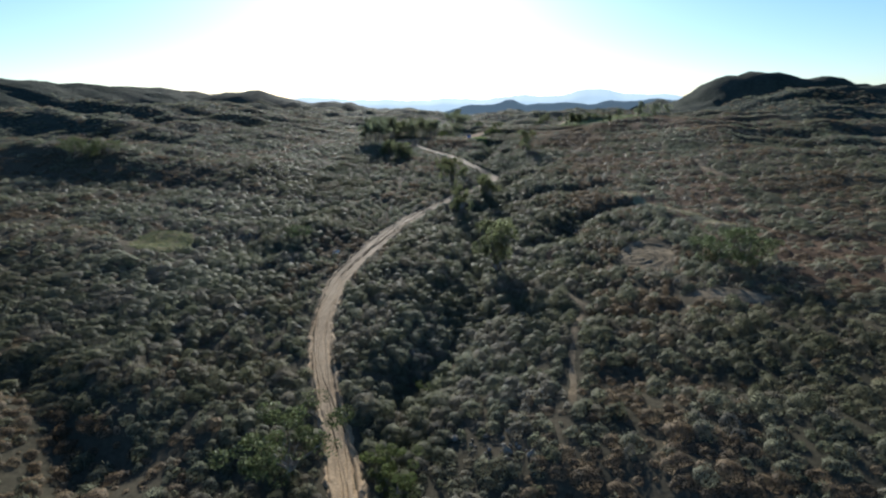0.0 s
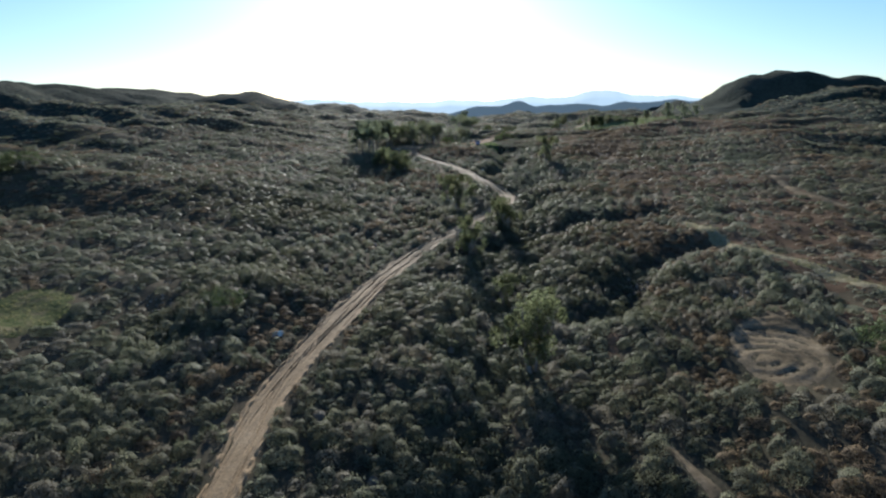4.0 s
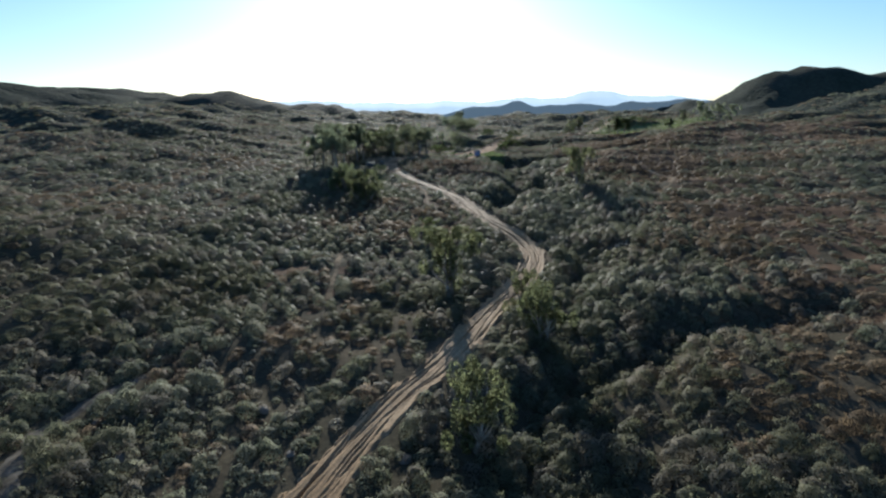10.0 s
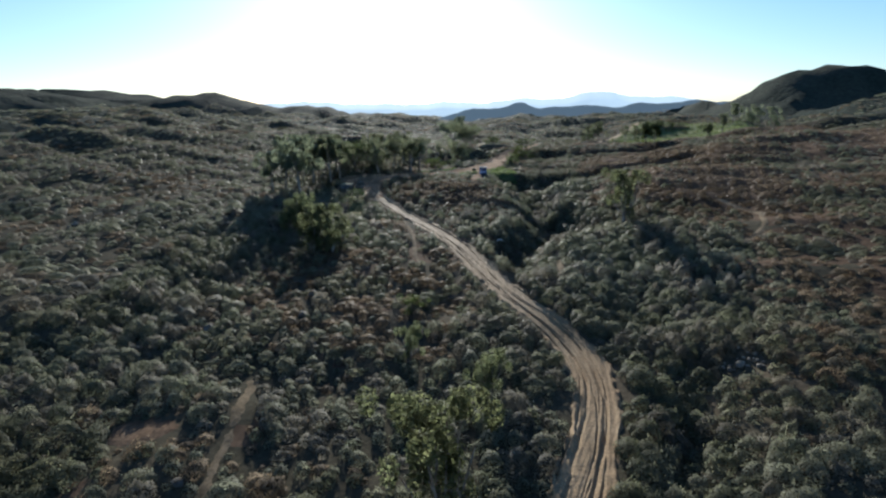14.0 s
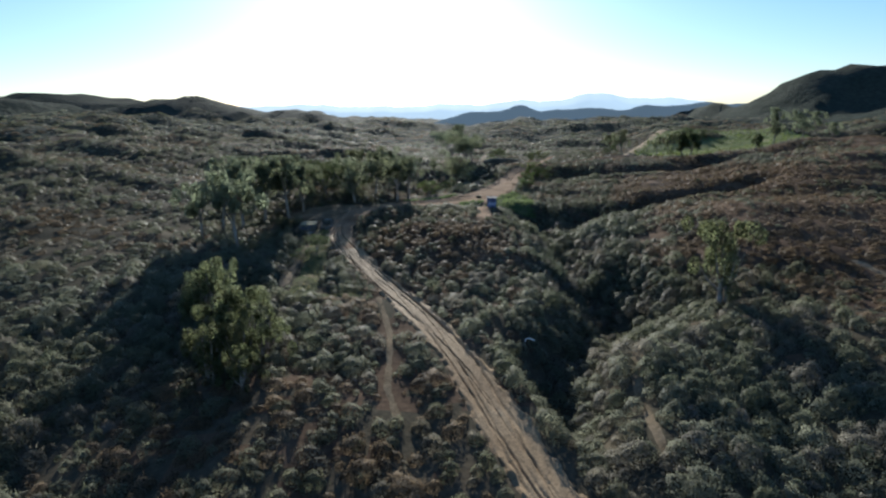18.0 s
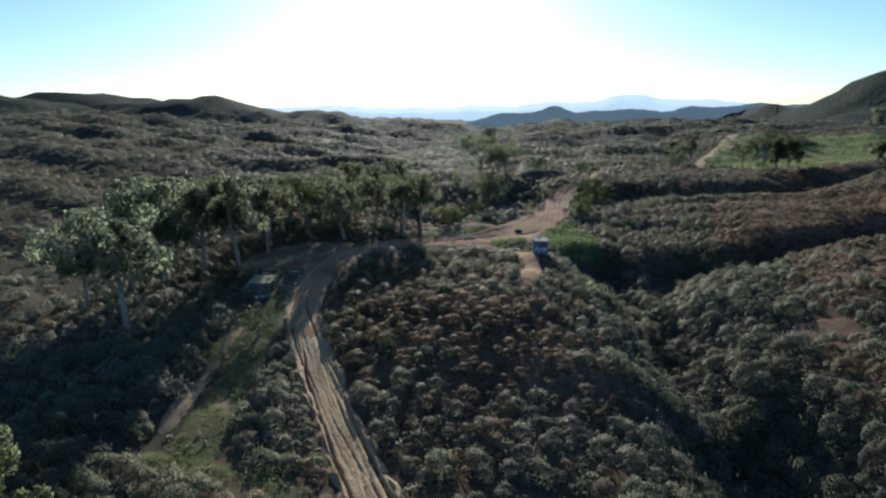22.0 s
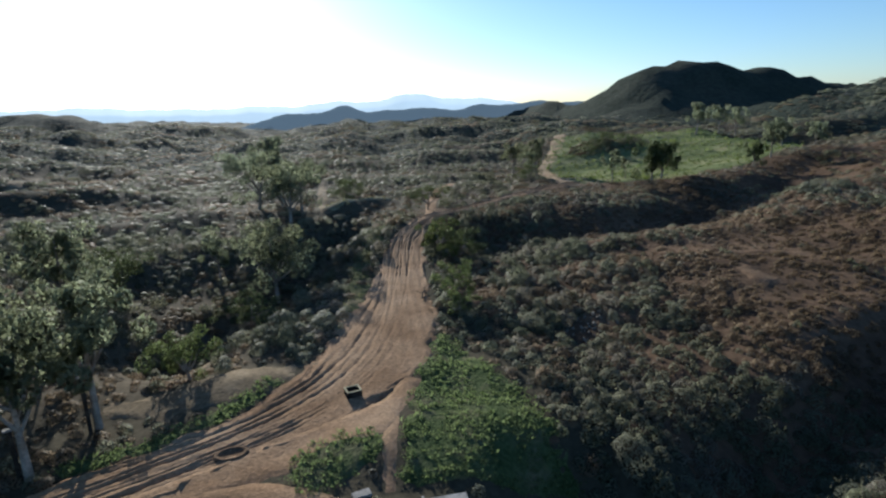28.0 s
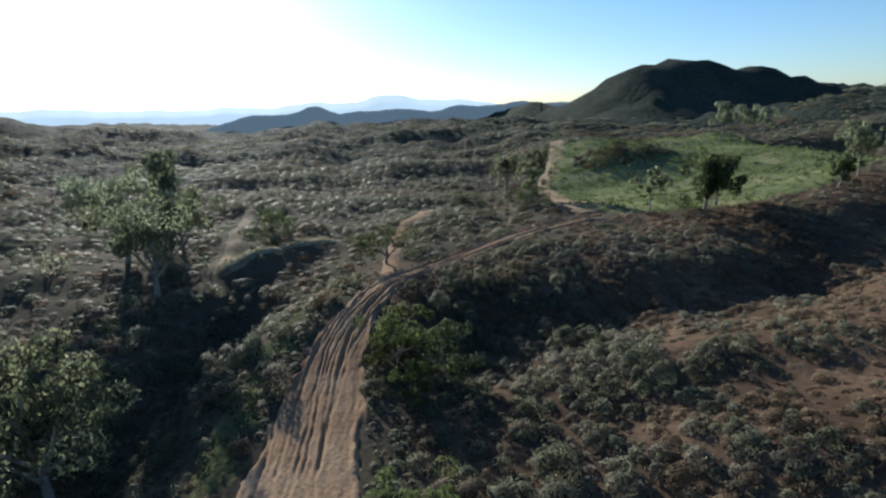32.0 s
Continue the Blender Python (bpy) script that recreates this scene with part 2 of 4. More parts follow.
RAVINE = [(-3, 40), (11, 74), (13, 105), (15, 133), (17, 168), (27, 178), (23, 205), (24, 225), (29, 242), (31, 266), (34, 292)]
GULLY = [(-36, 60), (-32, 110), (-27, 135), (-28, 165), (-22, 200), (-12, 226), (-24, 250)]
CHANNELS = [  # steep-sided cuts in the valley floor: line, depth, half-width
    ([(-4.4, 49), (-1, 55), (3.5, 66.6), (6.5, 92), (7.1, 119), (8, 127)], 1.6, 2.8), ([(9, 128), (15.3, 131.3), (20, 133.7), (25, 137.5), (31, 139), (40, 140)], 1.6, 2.8),
    ([(18.2, 153), (20, 158), (24, 164)], 1.3, 2.6), ([(11, 192), (14.2, 200), (19, 207), (22.4, 212), (22, 220)], 5.2, 5.0), ([(17.5, 306), (13.5, 299), (10.5, 292), (6, 284), (0, 278)], 2.4, 3.6), ([(22, 218), (21, 228), (21.5, 240), (20.5, 252)], 3.4, 3.8),
    ([(21.5, 241), (28, 251.5), (34, 252), (45, 255.4), (62, 260)], 2.6, 3.2), ([(15.7, 96), (21.8, 98), (26, 108), (30, 114), (40, 118)], 2.0, 3.0),
    ([(-28, 38), (-34, 44.6), (-42, 51)], 1.6, 3.4), ([(-29, 90), (-33, 94), (-33, 105)], 1.1, 2.8)]
BANK = [(32, 297), (45, 296), (55, 293), (68, 295), (95, 303)]  # foot of the slope below the meadow
KNOLLS = [  # x, y, height, half-widths: spurs and hollows beside the track
    (5, 236, 2.37, 13, 11), (50, 232, 2.59, 14, 14), (19, 200, 2.37, 8, 10), (-57, 169, 2.03, 16, 14),
    (-25, 103, 1.59, 12, 12), (-2, 86, 1.22, 9, 14), (2, 290, -1.38, 12, 14), (78, 340, -1.87, 20, 14),
    (84, 318, -2.6, 18, 13), (12.8, 250.5, 0.9, 3.6, 4), (-8, 190, 0.61, 9, 20), (-60, 340, 0.79, 20, 16), (28, 300, 1.59, 10, 8), (93, 357, 1.1, 10, 5), (22, 320.2, 1.3, 7, 2.2, 42)]
HILLS = [  # x, y, height, half-widths, turn: the hills on the skyline
    (315, 600, 30.4, 43, 81, -43), (371, 575, 21.8, 33.5, 64, -43), (431, 559, 16.6, 74, 45, -43), (264, 678, 10.2, 20, 129, 0), (305, 584, 6.2, 56, 24, -43), (555, 672, 21.2, 109, 145, 0),
    (-228, 676, 22.3, 61, 60, 0), (-294, 490, 18.1, 111, 90, 0), (-344, 789, 21.3, 110, 80, 0), (-125, 667, 9.5, 44, 45, 0),
    (-31, 625, 6.8, 34, 45, 0), (-333, 330, 24.3, 109, 120, 0), (250, 372, 17.0, 52, 60, 0),
    (-484, 640, 23.7, 158, 200, 0), (170, 420, 3, 50, 40, 0), (210, 300, 5, 60, 60, 0), (-160, 400, 5, 50, 60, 0)]
SPURS = [  # x, y, height, half-widths, turn: ribs that run down from the hills, their near sides in shade
    (-104, 168, 3.0, 48, 9, -16), (-118, 287, 3.4, 62, 11, -12), (-172, 262, 3.6, 75, 13, -16), (-200, 335, 4.2, 90, 15, -12),
    (-140, 388, 3.0, 80, 14, -14), (-160, 470, 4.2, 110, 18, -10), (-62, 436, 2.0, 60, 12, -8), (-40, 520, 2.4, 90, 16, 4),
    (-225, 215, 3.6, 80, 15, -18), (99, 264, 3.8, 36, 12, 6), (150, 250, 3.0, 50, 13, 10), (118, 205, 2.2, 46, 12, 8),
    (-16, 315, 1.3, 20, 4.5, 24), (-30, 338, 2.4, 26, 6, 18), (-6, 299, 0.8, 12, 3.5, 26), (-48, 366, 2.2, 34, 8, 12),
    (60, 470, 2.2, 90, 14, 6), (130, 520, 2.8, 90, 16, 8)]


def wobble(x, y, size, k):
    """Smooth uneven ground: a few crossed waves of about that size."""
    s = 2 * math.pi / size
    return (np.sin(s * (x * 0.8 + y * 0.6) + k) * np.cos(s * (x * -0.5 + y * 0.85) + 2.1 * k)
            + 0.5 * np.sin(s * 1.9 * (x * 0.3 - y * 0.95) + 3.3 * k) * np.cos(s * 2.3 * (x * 0.9 + y * 0.2) + k))


def height(x, y):
    x, y = np.asarray(x, float), np.asarray(y, float)
    u, v = soft(x, -85, 95, 8) / 50, soft(y, 20, 345, 12) / 100
    z = -3.98 - 0.53 * v + 3.62 * v ** 2 - 0.69 * v ** 3 + 1.94 * u + 2.44 * u ** 2 - 0.73 * u * v - 0.25 * u ** 2 * v
    z -= 1.3 * np.exp(-(off_line(x, y, RAVINE)[0] / 7) ** 2) + 2.9 * np.exp(-(off_line(x, y, BANK)[0] / 6) ** 2)
    clear = np.clip((off_line(x, y, WAY)[0] - 2.8) / 3.0, 0, 1)
    bench = np.exp(-((((x - 100) / 44) ** 2 + ((y - 346) / 32) ** 2) ** 2))
    clear = clear * (1 - bench)
    cut = 0 * z
    for line, depth, width in CHANNELS:
        cut = np.maximum(cut, depth * np.exp(-(off_line(x, y, line)[0] / width) ** 2))
    z -= clear * (cut + 0.34 * wobble(x, y, 27, 1.1) + 0.18 * wobble(x, y, 12.5, 2.9))
    z -= 0.66 * np.exp(-(off_line(x, y, GULLY)[0] / 9) ** 2)
    for k in KNOLLS:
        z = z + bump(x, y, *k)
    far = np.clip((np.hypot(x - 5, (y - 180) / 2.2) - 52) / 100, 0, 1)
    hill = 0 * z
    for cx, cy, top, a, b, rot in HILLS:
        c, s = math.cos(radians(rot)), math.sin(radians(rot))
        across, deep = ((x - cx) * c + (y - cy) * s) / a, (-(x - cx) * s + (y - cy) * c) / b
        hill = hill + top * np.exp(-(across ** 2 + deep ** 2) ** 1.5)
    for k in SPURS:
        z = z + bump(x, y, *k)
    z = z + hill - np.clip(hill / 12, 0, 1) * (1.5 * np.abs(wobble(x, y, 62, 1.3)) + 0.9 * wobble(x, y, 34, 0.2) + 0.5 * wobble(x, y, 19, 1.7) - 0.8)
    z = z + far * (2.4 * wobble(x, y, 120, 0.7) + 1.7 * (1 - 0.8 * bench) * wobble(x, y, 47, 2.0))
    d = np.hypot(x - 5, y - 180)
    return z - 0.02 * np.clip(d - 900, 0, None)


# the track's middle and half its width
TRACK_SOUTH = [(-3, -10, 1.2), (-4, 20, 1.2), (-6.5, 34, 1.2), (-8.4, 40.7, 1.2), (-12.6, 53.4, 1.2), (-14.5, 65, 1.3), (-15.0, 77, 1.4),
               (-13.4, 87, 1.6), (-10.4, 99, 1.7), (-8.2, 109, 1.6), (-4.8, 118.8, 1.5), (-1.2, 127, 1.4), (2.3, 132, 1.4), (7.8, 144.5, 1.4),
               (12, 153, 1.5), (15.2, 162.5, 1.8), (15.1, 168.5, 1.8), (13.5, 173.5, 1.7), (10.7, 178.5, 1.6)]
TRACK_NORTH = [(7.8, 189, 1.5), (4.8, 200, 1.5), (0.5, 210.5, 1.4), (-3.5, 218.5, 1.3), (-8.5, 230, 1.4), (-11.4, 237.5, 1.8), (-12.0, 246, 2.0),
               (-10.8, 254, 1.8), (-6, 258.7, 1.6), (1, 261, 1.7), (6.8, 263, 2.0), (11.3, 266.0, 3.6), (15.3, 272, 3.7), (19.4, 284, 2.7),
               (22.3, 293, 1.8), (24, 297.4, 1.5), (27, 302.5, 1.2), (30.5, 308, 1.1), (40.3, 313.5, 1.25), (48.4, 316.7, 1.25), (61, 320.0, 1.4)]
TRACK = TRACK_SOUTH + TRACK_NORTH
WAY = [p[:2] for p in TRACK]


def smooth_line(line, step):
    """The line through these points, rounded and cut into even steps."""
    p = np.array(line, float)
    for _ in range(3):
        q = np.empty((2 * len(p), p.shape[1]))
        q[0], q[-1] = p[0], p[-1]
        q[1:-1:2], q[2:-1:2] = 0.75 * p[:-1] + 0.25 * p[1:], 0.25 * p[:-1] + 0.75 * p[1:]
        p = q
    s = np.r_[0, np.cumsum(np.hypot(*np.diff(p[:, :2], axis=0).T))]
    k = np.linspace(0, s[-1], max(2, int(s[-1] / step)))
    return np.stack([np.interp(k, s, p[:, c]) for c in range(p.shape[1])], 1)


# ---- meshes from arrays ----
def mesh_of(name, verts, faces, material, smooth=True):
    """A mesh from an array of points and an array of triangles or quads."""
    me = bpy.data.meshes.new(name)
    n, k = faces.shape
    me.vertices.add(len(verts)), me.loops.add(n * k), me.polygons.add(n)
    me.vertices.foreach_set("co", np.ascontiguousarray(verts, np.float32).ravel())
    me.loops.foreach_set("vertex_index", np.ascontiguousarray(faces, np.int32).ravel())
    me.polygons.foreach_set("loop_start", np.arange(0, n * k, k, dtype=np.int32))
    me.polygons.foreach_set("use_smooth", np.full(n, smooth))
    me.materials.append(material)
    me.update(calc_edges=True)
    return me


def sheet(nu, nv):
    i = np.arange((nu - 1) * (nv - 1))
    a = i // (nv - 1) * nv + i % (nv - 1)
    return np.stack([a, a + nv, a + nv + 1, a + 1], 1)


def stretched(lo, hi, step, ends, before, after):
    """Even steps from lo to hi, then ever wider ones out to both ends."""
    def grow(d, n):
        k = np.linspace(0, 1, n + 1)[1:]
        return step * n * k + (d - step * n) * k ** 2.7
    return np.r_[(lo - grow(lo - ends[0], before))[::-1], np.arange(lo, hi + 0.01, step), hi + grow(ends[1] - hi, after)]


def patchy(x, y, k=0.0):
    """Uneven edge, about -1 to 1."""
    return 0.5 * wobble(x, y, 5.3, k) + 0.35 * wobble(x, y, 2.1, k + 1.7) + 0.2 * wobble(x, y, 0.9, k + 3.1)


def inside_poly(x, y, poly):
    """Depth inside a convex outline, given anticlockwise."""
    d = np.full(np.shape(x), 1e9)
    for (ax, ay), (bx, by) in zip(poly, poly[1:] + poly[:1]):
        d = np.minimum(d, ((bx - ax) * (y - ay) - (by - ay) * (x - ax)) / math.hypot(bx - ax, by - ay))
    return d


def inside(x, y, spec):
    """Metres inside a bare or grassy patch; below 0 outside it."""
    kind, data, width = spec
    if kind == "line":
        return width - off_line(x, y, data)[0]
    if kind == "oval":
        cx, cy, a, b, rot = data
        c, s = math.cos(radians(rot)), math.sin(radians(rot))
        u, v = ((x - cx) * c + (y - cy) * s) / a, (-(x - cx) * s + (y - cy) * c) / b
        return (1 - np.hypot(u, v)) * min(a, b)
    return inside_poly(x, y, data)


MEADOW_EDGE = [(60, 321), (67, 317.5), (76, 315), (91, 314), (108, 317), (124, 327), (140, 345), (142, 364), (118, 380), (88, 376), (72, 352)]
BARE = [  # name, label, material, shape, ragged edge
    ("footpath", "narrow pale footpath worn through shrubs", "PATH", ("line", [(17, 71), (18, 66.3), (15.4, 60), (13.5, 53.5), (12.3, 47.5), (11.3, 43.5)], 0.34), 0.25),
    ("clearing", "bare sandy oval clearing with circling tyre marks", "RINGS", ("oval", (32, 84, 4.0, 6.8, -20), 0), 0.6),
    ("clearing", "bare tan soil opening among shrubs", "PATH", ("oval", (35, 64.5, 4.2, 1.9, -15), 0), 0.8),
    ("grass_patch", "thin olive grass opening among shrubs", "GRASS", ("oval", (-48.5, 95.5, 5, 8, 20), 0), 1.2),
    ("footpath", "broken sandy path across the slope", "DRYGRASS", ("line", [(42, 130), (43.5, 115), (47, 107), (50, 95)], 1.0), 1.2),
    ("footpath", "faint sandy path on the far slope", "PATH", ("line", [(71, 157), (67, 140), (68, 128)], 0.7), 0.8),
    ("gravel_wash", "grey stony wash running down a gully", "GRAVEL", ("line", [(-23.4, 131.5), (-25.6, 127.9), (-26.7, 123), (-25.8, 119.6), (-23.2, 116.2)], 0.6), 0.7),
    ("footpath", "faint path worn through dry scrub", "PATH", ("line", [(-11.8, 163), (-11.1, 156), (-10.9, 150.4), (-10.4, 147.1)], 0.32), 0.6),
    ("footpath", "narrow pale footpath over a spur", "PATH", ("line", [(31.2, 203.9), (29.3, 204.7), (25.2, 204.1), (22.4, 202.5), (20.8, 201), (19.6, 198.0), (18.2, 193.8), (17.6, 189.6), (17.1, 185.7)], 0.26), 0.15),
    ("footpath", "short pale scar along the ravine", "PATH", ("line", [(24.4, 217.8), (24.2, 211.2)], 0.22), 0.15),
    ("footpath", "sandy path over the ridge", "PATH", ("line", [(49, 214.5), (51, 206), (48, 199), (42, 193)], 0.36), 0.8),
    ("footpath", "narrow sandy trail beside the track", "PATH", ("line", [(-3, 212.5), (-2.4, 210.5), (-1, 203.4), (-0.6, 197.3), (-0.4, 193.7), (0.6, 190)], 0.28), 0.2),
    ("grass_strip", "green grass strip with wheel marks", "GRASS", ("line", [(-13.9, 242), (-13.2, 232), (-12.4, 224), (-11.8, 215.5)], 1.45), 0.9),
    ("grass_strip", "green grass strip across the verge", "GRASS", ("line", [(-14.5, 216.2), (-9.3, 215), (-5.2, 213)], 0.6), 0.4),
    ("footpath", "sandy wheel track in shade", "PATH", ("line", [(-15.6, 233), (-15.2, 228), (-14.8, 219)], 0.6), 0.4),
    ("yard", "bare trodden dirt round the stone ruin", "PATH", ("oval", (-15.6, 243.4, 3.6, 2.6, 10), 0), 0.5),
    ("yard", "bare shaded dirt yard beneath trees", "PATH", ("oval", (-15.6, 253.6, 7.8, 5.4, 25), 0), 0.9),
    ("side_track", "sandy loop leading to the block hut", "ORANGE", ("line", [(2, 258.8), (5.5, 257.8), (8.5, 256.2), (11, 253.2), (11.4, 248.2), (11.4, 244.7), (10.1, 240.0)], 0.82), 0.4),
    ("clearing", "wide rutted sandy clearing where the tracks meet", "ORANGE", ("line", [(0.6, 260.2), (4.2, 260.8), (8.0, 264.0), (12, 268)], 2.7), 0.5),
    ("sand_flat", "bare orange sand round the open trough", "ORANGE", ("poly", [(3, 258.4), (7.5, 258.6), (13.2, 260.6), (16.0, 265), (13.5, 268), (6, 265)], 0), 0.7),
    ("sand_flat", "pale sandy flat with thin grass", "PATH", ("oval", (3.6, 268.4, 5.4, 2.3, 8), 0), 1.5),
    ("grass_strip", "fresh green grass bank beside sandy clearing", "LUSH", ("line", [(-2.5, 262.6), (0.5, 263.3), (3.7, 264.9), (7, 267.8)], 0.55), 0.5),
    ("grass_patch", "green weedy patch inside sandy clearing", "LUSH", ("oval", (9.6, 259.0, 2.6, 1.7, 30), 0), 0.6),
    ("grass_patch", "green weedy slope beside sandy clearing", "LUSH", ("poly", [(12.2, 256.4), (20.6, 254.8), (21.4, 261.6), (19.3, 271.4), (16.4, 266.6)], 0), 1.2),
    ("grass_patch", "thin weeds round the open trough", "LUSH", ("oval", (11.6, 264.9, 1.25, 0.95, 10), 0), 0.3),
    ("footpath", "narrow sandy wheel mark between the weedy patches", "ORANGE", ("line", [(13.3, 261.6), (12.3, 258.6), (11.7, 256.2)], 0.28), 0.2),
    ("footpath", "pale path through shaded scrub", "PATH", ("line", [(3, 283), (5.6, 287.2), (7.6, 289.6)], 0.35), 0.3),
    ("footpath", "pale track through scrub", "PATH", ("line", [(0.5, 274.3), (4.2, 280.5), (7.6, 286.4)], 0.6), 0.5),
    ("grass_verge", "weedy dry verge beside the sandy track", "GRASS", ("line", [(14.0, 279), (17, 290), (20, 299), (25, 307)], 0.9), 2.4),
    ("side_track", "rutted side track bending away between shrubs", "ORANGE", ("line", [(29, 305), (31, 311), (33, 317.5), (37.7, 328.3), (45.5, 340)], 0.8), 0.4),
    ("footpath", "pale bank of bare soil along the valley", "DRYGRASS", ("line", [(17.2, 316), (21.6, 320.6), (27.6, 325)], 1.0), 0.8),
    ("footpath", "pale straight track up the valley", "PATH", ("line", [(16.6, 315), (17.9, 330), (20.2, 350)], 0.75), 0.4),
    ("footpath", "pale track climbing the far valley side", "PATH", ("line", [(-36.5, 358), (-38, 372), (-42, 390)], 1.2), 0.6),
    ("meadow", "flat green meadow on a bench above the bank", "MEADOW", ("poly", MEADOW_EDGE, 0), 1.5),
    ("grass_strip", "pale mown strip across the meadow", "DRYGRASS", ("line", [(67, 334), (80, 333.2), (96, 334), (117, 339)], 0.45), 0.9),
    ("grass_strip", "pale mown strip across the meadow", "DRYGRASS", ("line", [(65, 327.5), (84, 326), (106, 327.5)], 0.4), 0.9),
    ("grass_strip", "pale mown strip across the meadow", "DRYGRASS", ("line", [(78, 345), (99, 343.5), (120, 348)], 0.5), 0.9),
    ("grass_strip", "dark weedy furrow across the meadow", "LUSH", ("line", [(66, 330.5), (82, 329.6), (100, 330.5), (115, 334)], 0.45), 0.8),
    ("grass_strip", "dark weedy furrow across the meadow", "LUSH", ("line", [(73, 339), (90, 338.2), (118, 343)], 0.45), 0.8),
    ("grass_strip", "dark weedy furrow across the meadow", "LUSH", ("line", [(68, 323.5), (84, 322.2), (104, 323)], 0.35), 0.8),
    ("farm_track", "sandy farm track beside the meadow", "SAND", ("line", [(59, 319), (62, 326), (66, 336), (71, 350), (84, 367), (92, 380)], 1.9), 1.4),
    ("grass_strip", "pale dry strip along the meadow's front edge", "DRYGRASS", ("line", [(60, 321), (71, 320.3), (82, 317.6)], 1.0), 1.2),
    ("sand_flat", "bare sandy ground at the meadow corner", "SAND", ("oval", (65, 328, 4.2, 9, -16), 0), 2.2),
    ("footpath", "bare reddish soil streak in dry scrub", "REDSOIL", ("line", [(47, 283), (51, 277), (56, 272)], 0.3), 1.4),
    ("clearing", "bare reddish soil opening in dry scrub", "REDSOIL", ("oval", (44.5, 288, 1.6, 0.8, 0), 0), 1.2),
    ("clearing", "bare reddish soil opening in scrub", "REDSOIL", ("oval", (-17.5, 157, 2.4, 1.6, 0), 0), 0.8),
    ("clearing", "bare reddish soil opening in scrub", "REDSOIL", ("line", [(17.0, 86), (17.6, 88.5), (18.6, 90)], 0.5), 0.9),
    ("clearing", "bare reddish soil opening in dry scrub", "REDSOIL", ("oval", (47.5, 269.5, 1.2, 3.0, -20), 0), 1.4),
    ("clearing", "pale bare soil on the far valley side", "PATH", ("oval", (-60, 343, 5, 1.8, 12), 0), 1.6),
    ("clearing", "pale bare soil on the far valley side", "PATH", ("oval", (-67, 351, 4, 1.5, 20), 0), 1.6),
    ("clearing", "pale bare soil on the far valley side", "PATH", ("oval", (-75, 285, 3, 1.4, 0), 0), 1.4),
    ("clearing", "pale bare soil across the far valley", "PATH", ("oval", (-46, 452, 6, 3, 0), 0), 2.0),
    ("clearing", "pale bare soil across the far valley", "PATH", ("oval", (-92, 470, 7, 3, 8), 0), 2.0),
    ("clearing", "pale bare soil across the far valley", "PATH", ("oval", (-14, 468, 5, 2.4, 0), 0), 2.0),
    ("clearing", "pale bare soil across the far valley", "PATH", ("oval", (-70, 520, 8, 3.5, 0), 0), 2.4),
    ("clearing", "bare reddish soil opening in scrub", "REDSOIL", ("oval", (33, 232, 2.2, 1.4, 0), 0), 0.6),
]
MATS = {"ORANGE": ORANGE, "PATH": PATH, "RINGS": PATH, "SAND": ROAD, "DRYGRASS": DRYGRASS, "GRASS": GRASS, "LUSH": LUSH, "MEADOW": MEADOW, "GRAVEL": GRAVEL, "REDSOIL": REDSOIL}
WIDTHS = np.array([p[2] for p in TRACK])
STATIONS = np.r_[0, np.cumsum([math.dist(a, b) for a, b in zip(WAY, WAY[1:])])]


HEAPS = [  # broken stone: x, y, how many, spread, size
    (-35.2, 101.5, 34, 1.4, 0.16), (-35.8, 105.5, 18, 1.0, 0.15), (27.0, 106.8, 34, 1.1, 0.17), (35.4, 97.8, 28, 1.3, 0.17), (26.8, 163.8, 44, 1.2, 0.15),
    (-52, 207, 14, 0.8, 0.24), (4.5, 38.5, 26, 1.4, 0.18), (27, 246.5, 14, 1.2, 0.18), (30, 269.3, 34, 1.0, 0.1), (31.8, 270.6, 22, 0.8, 0.1)]


def on_track(x, y):
    d, s = off_line(x, y, WAY)
    return np.interp(s, STATIONS, WIDTHS) - d


def dryness(x, y):
    """Where the brush is sunburnt: above 0.4 it turns brown and thin."""
    return (0.6 * np.exp(-((x - 56) / 20) ** 2) * (y > 60) * (y < 300) + 0.25 * np.clip((y - 110) / 30, 0, 1) * np.exp(-((x + 15) / 14) ** 2)
            + 0.62 * np.exp(-((x - 5) / 11) ** 4 - ((y - 228) / 17) ** 4) + 0.4 * np.exp(-((x + 1) / 12) ** 4 - ((y - 198) / 14) ** 4)
            + 0.75 * np.clip((x - 22) / 8, 0, 1) * np.clip((y - 205) / 20, 0, 1) * np.clip((330 - y) / 30, 0, 1) * np.clip((170 - x) / 60, 0, 1))


def openness(x, y):
    """Metres inside any bare patch, path or track; below 0 in the brush."""
    best = on_track(x, y)
    for i, (name, _, _, spec, rag) in enumerate(BARE):
        best = np.maximum(best, inside(x, y, spec) + 0.5 * rag * patchy(x, y, i) - (0.9 if name == "grass_verge" else 0.0))
    for hx, hy, _, wide, _ in HEAPS:
        best = np.maximum(best, wide * 1.15 - np.hypot(x - hx, y - hy))
    return np.where(((x - 93) / 12) ** 2 + ((y - 357.5) / 6) ** 2 < 1, -3.0, best)


gx, gy = stretched(-80, 90, 1.0, (-4500, 4500), 100, 150), stretched(25, 330, 1.0, (-3000, 4800), 40, 150)
X, Y = np.meshgrid(gx, gy, indexing="ij")
Z = height(X, Y) - 0.22 * np.clip(on_track(X, Y) * 1.5, 0, 1)
ground = tagged(new("ground", mesh_of("ground", np.stack([X, Y, Z], -1).reshape(-1, 3), sheet(len(gx), len(gy)), GROUND)),
                "dry brown hillside soil rolling away to the hills", "ground", kind="structure")
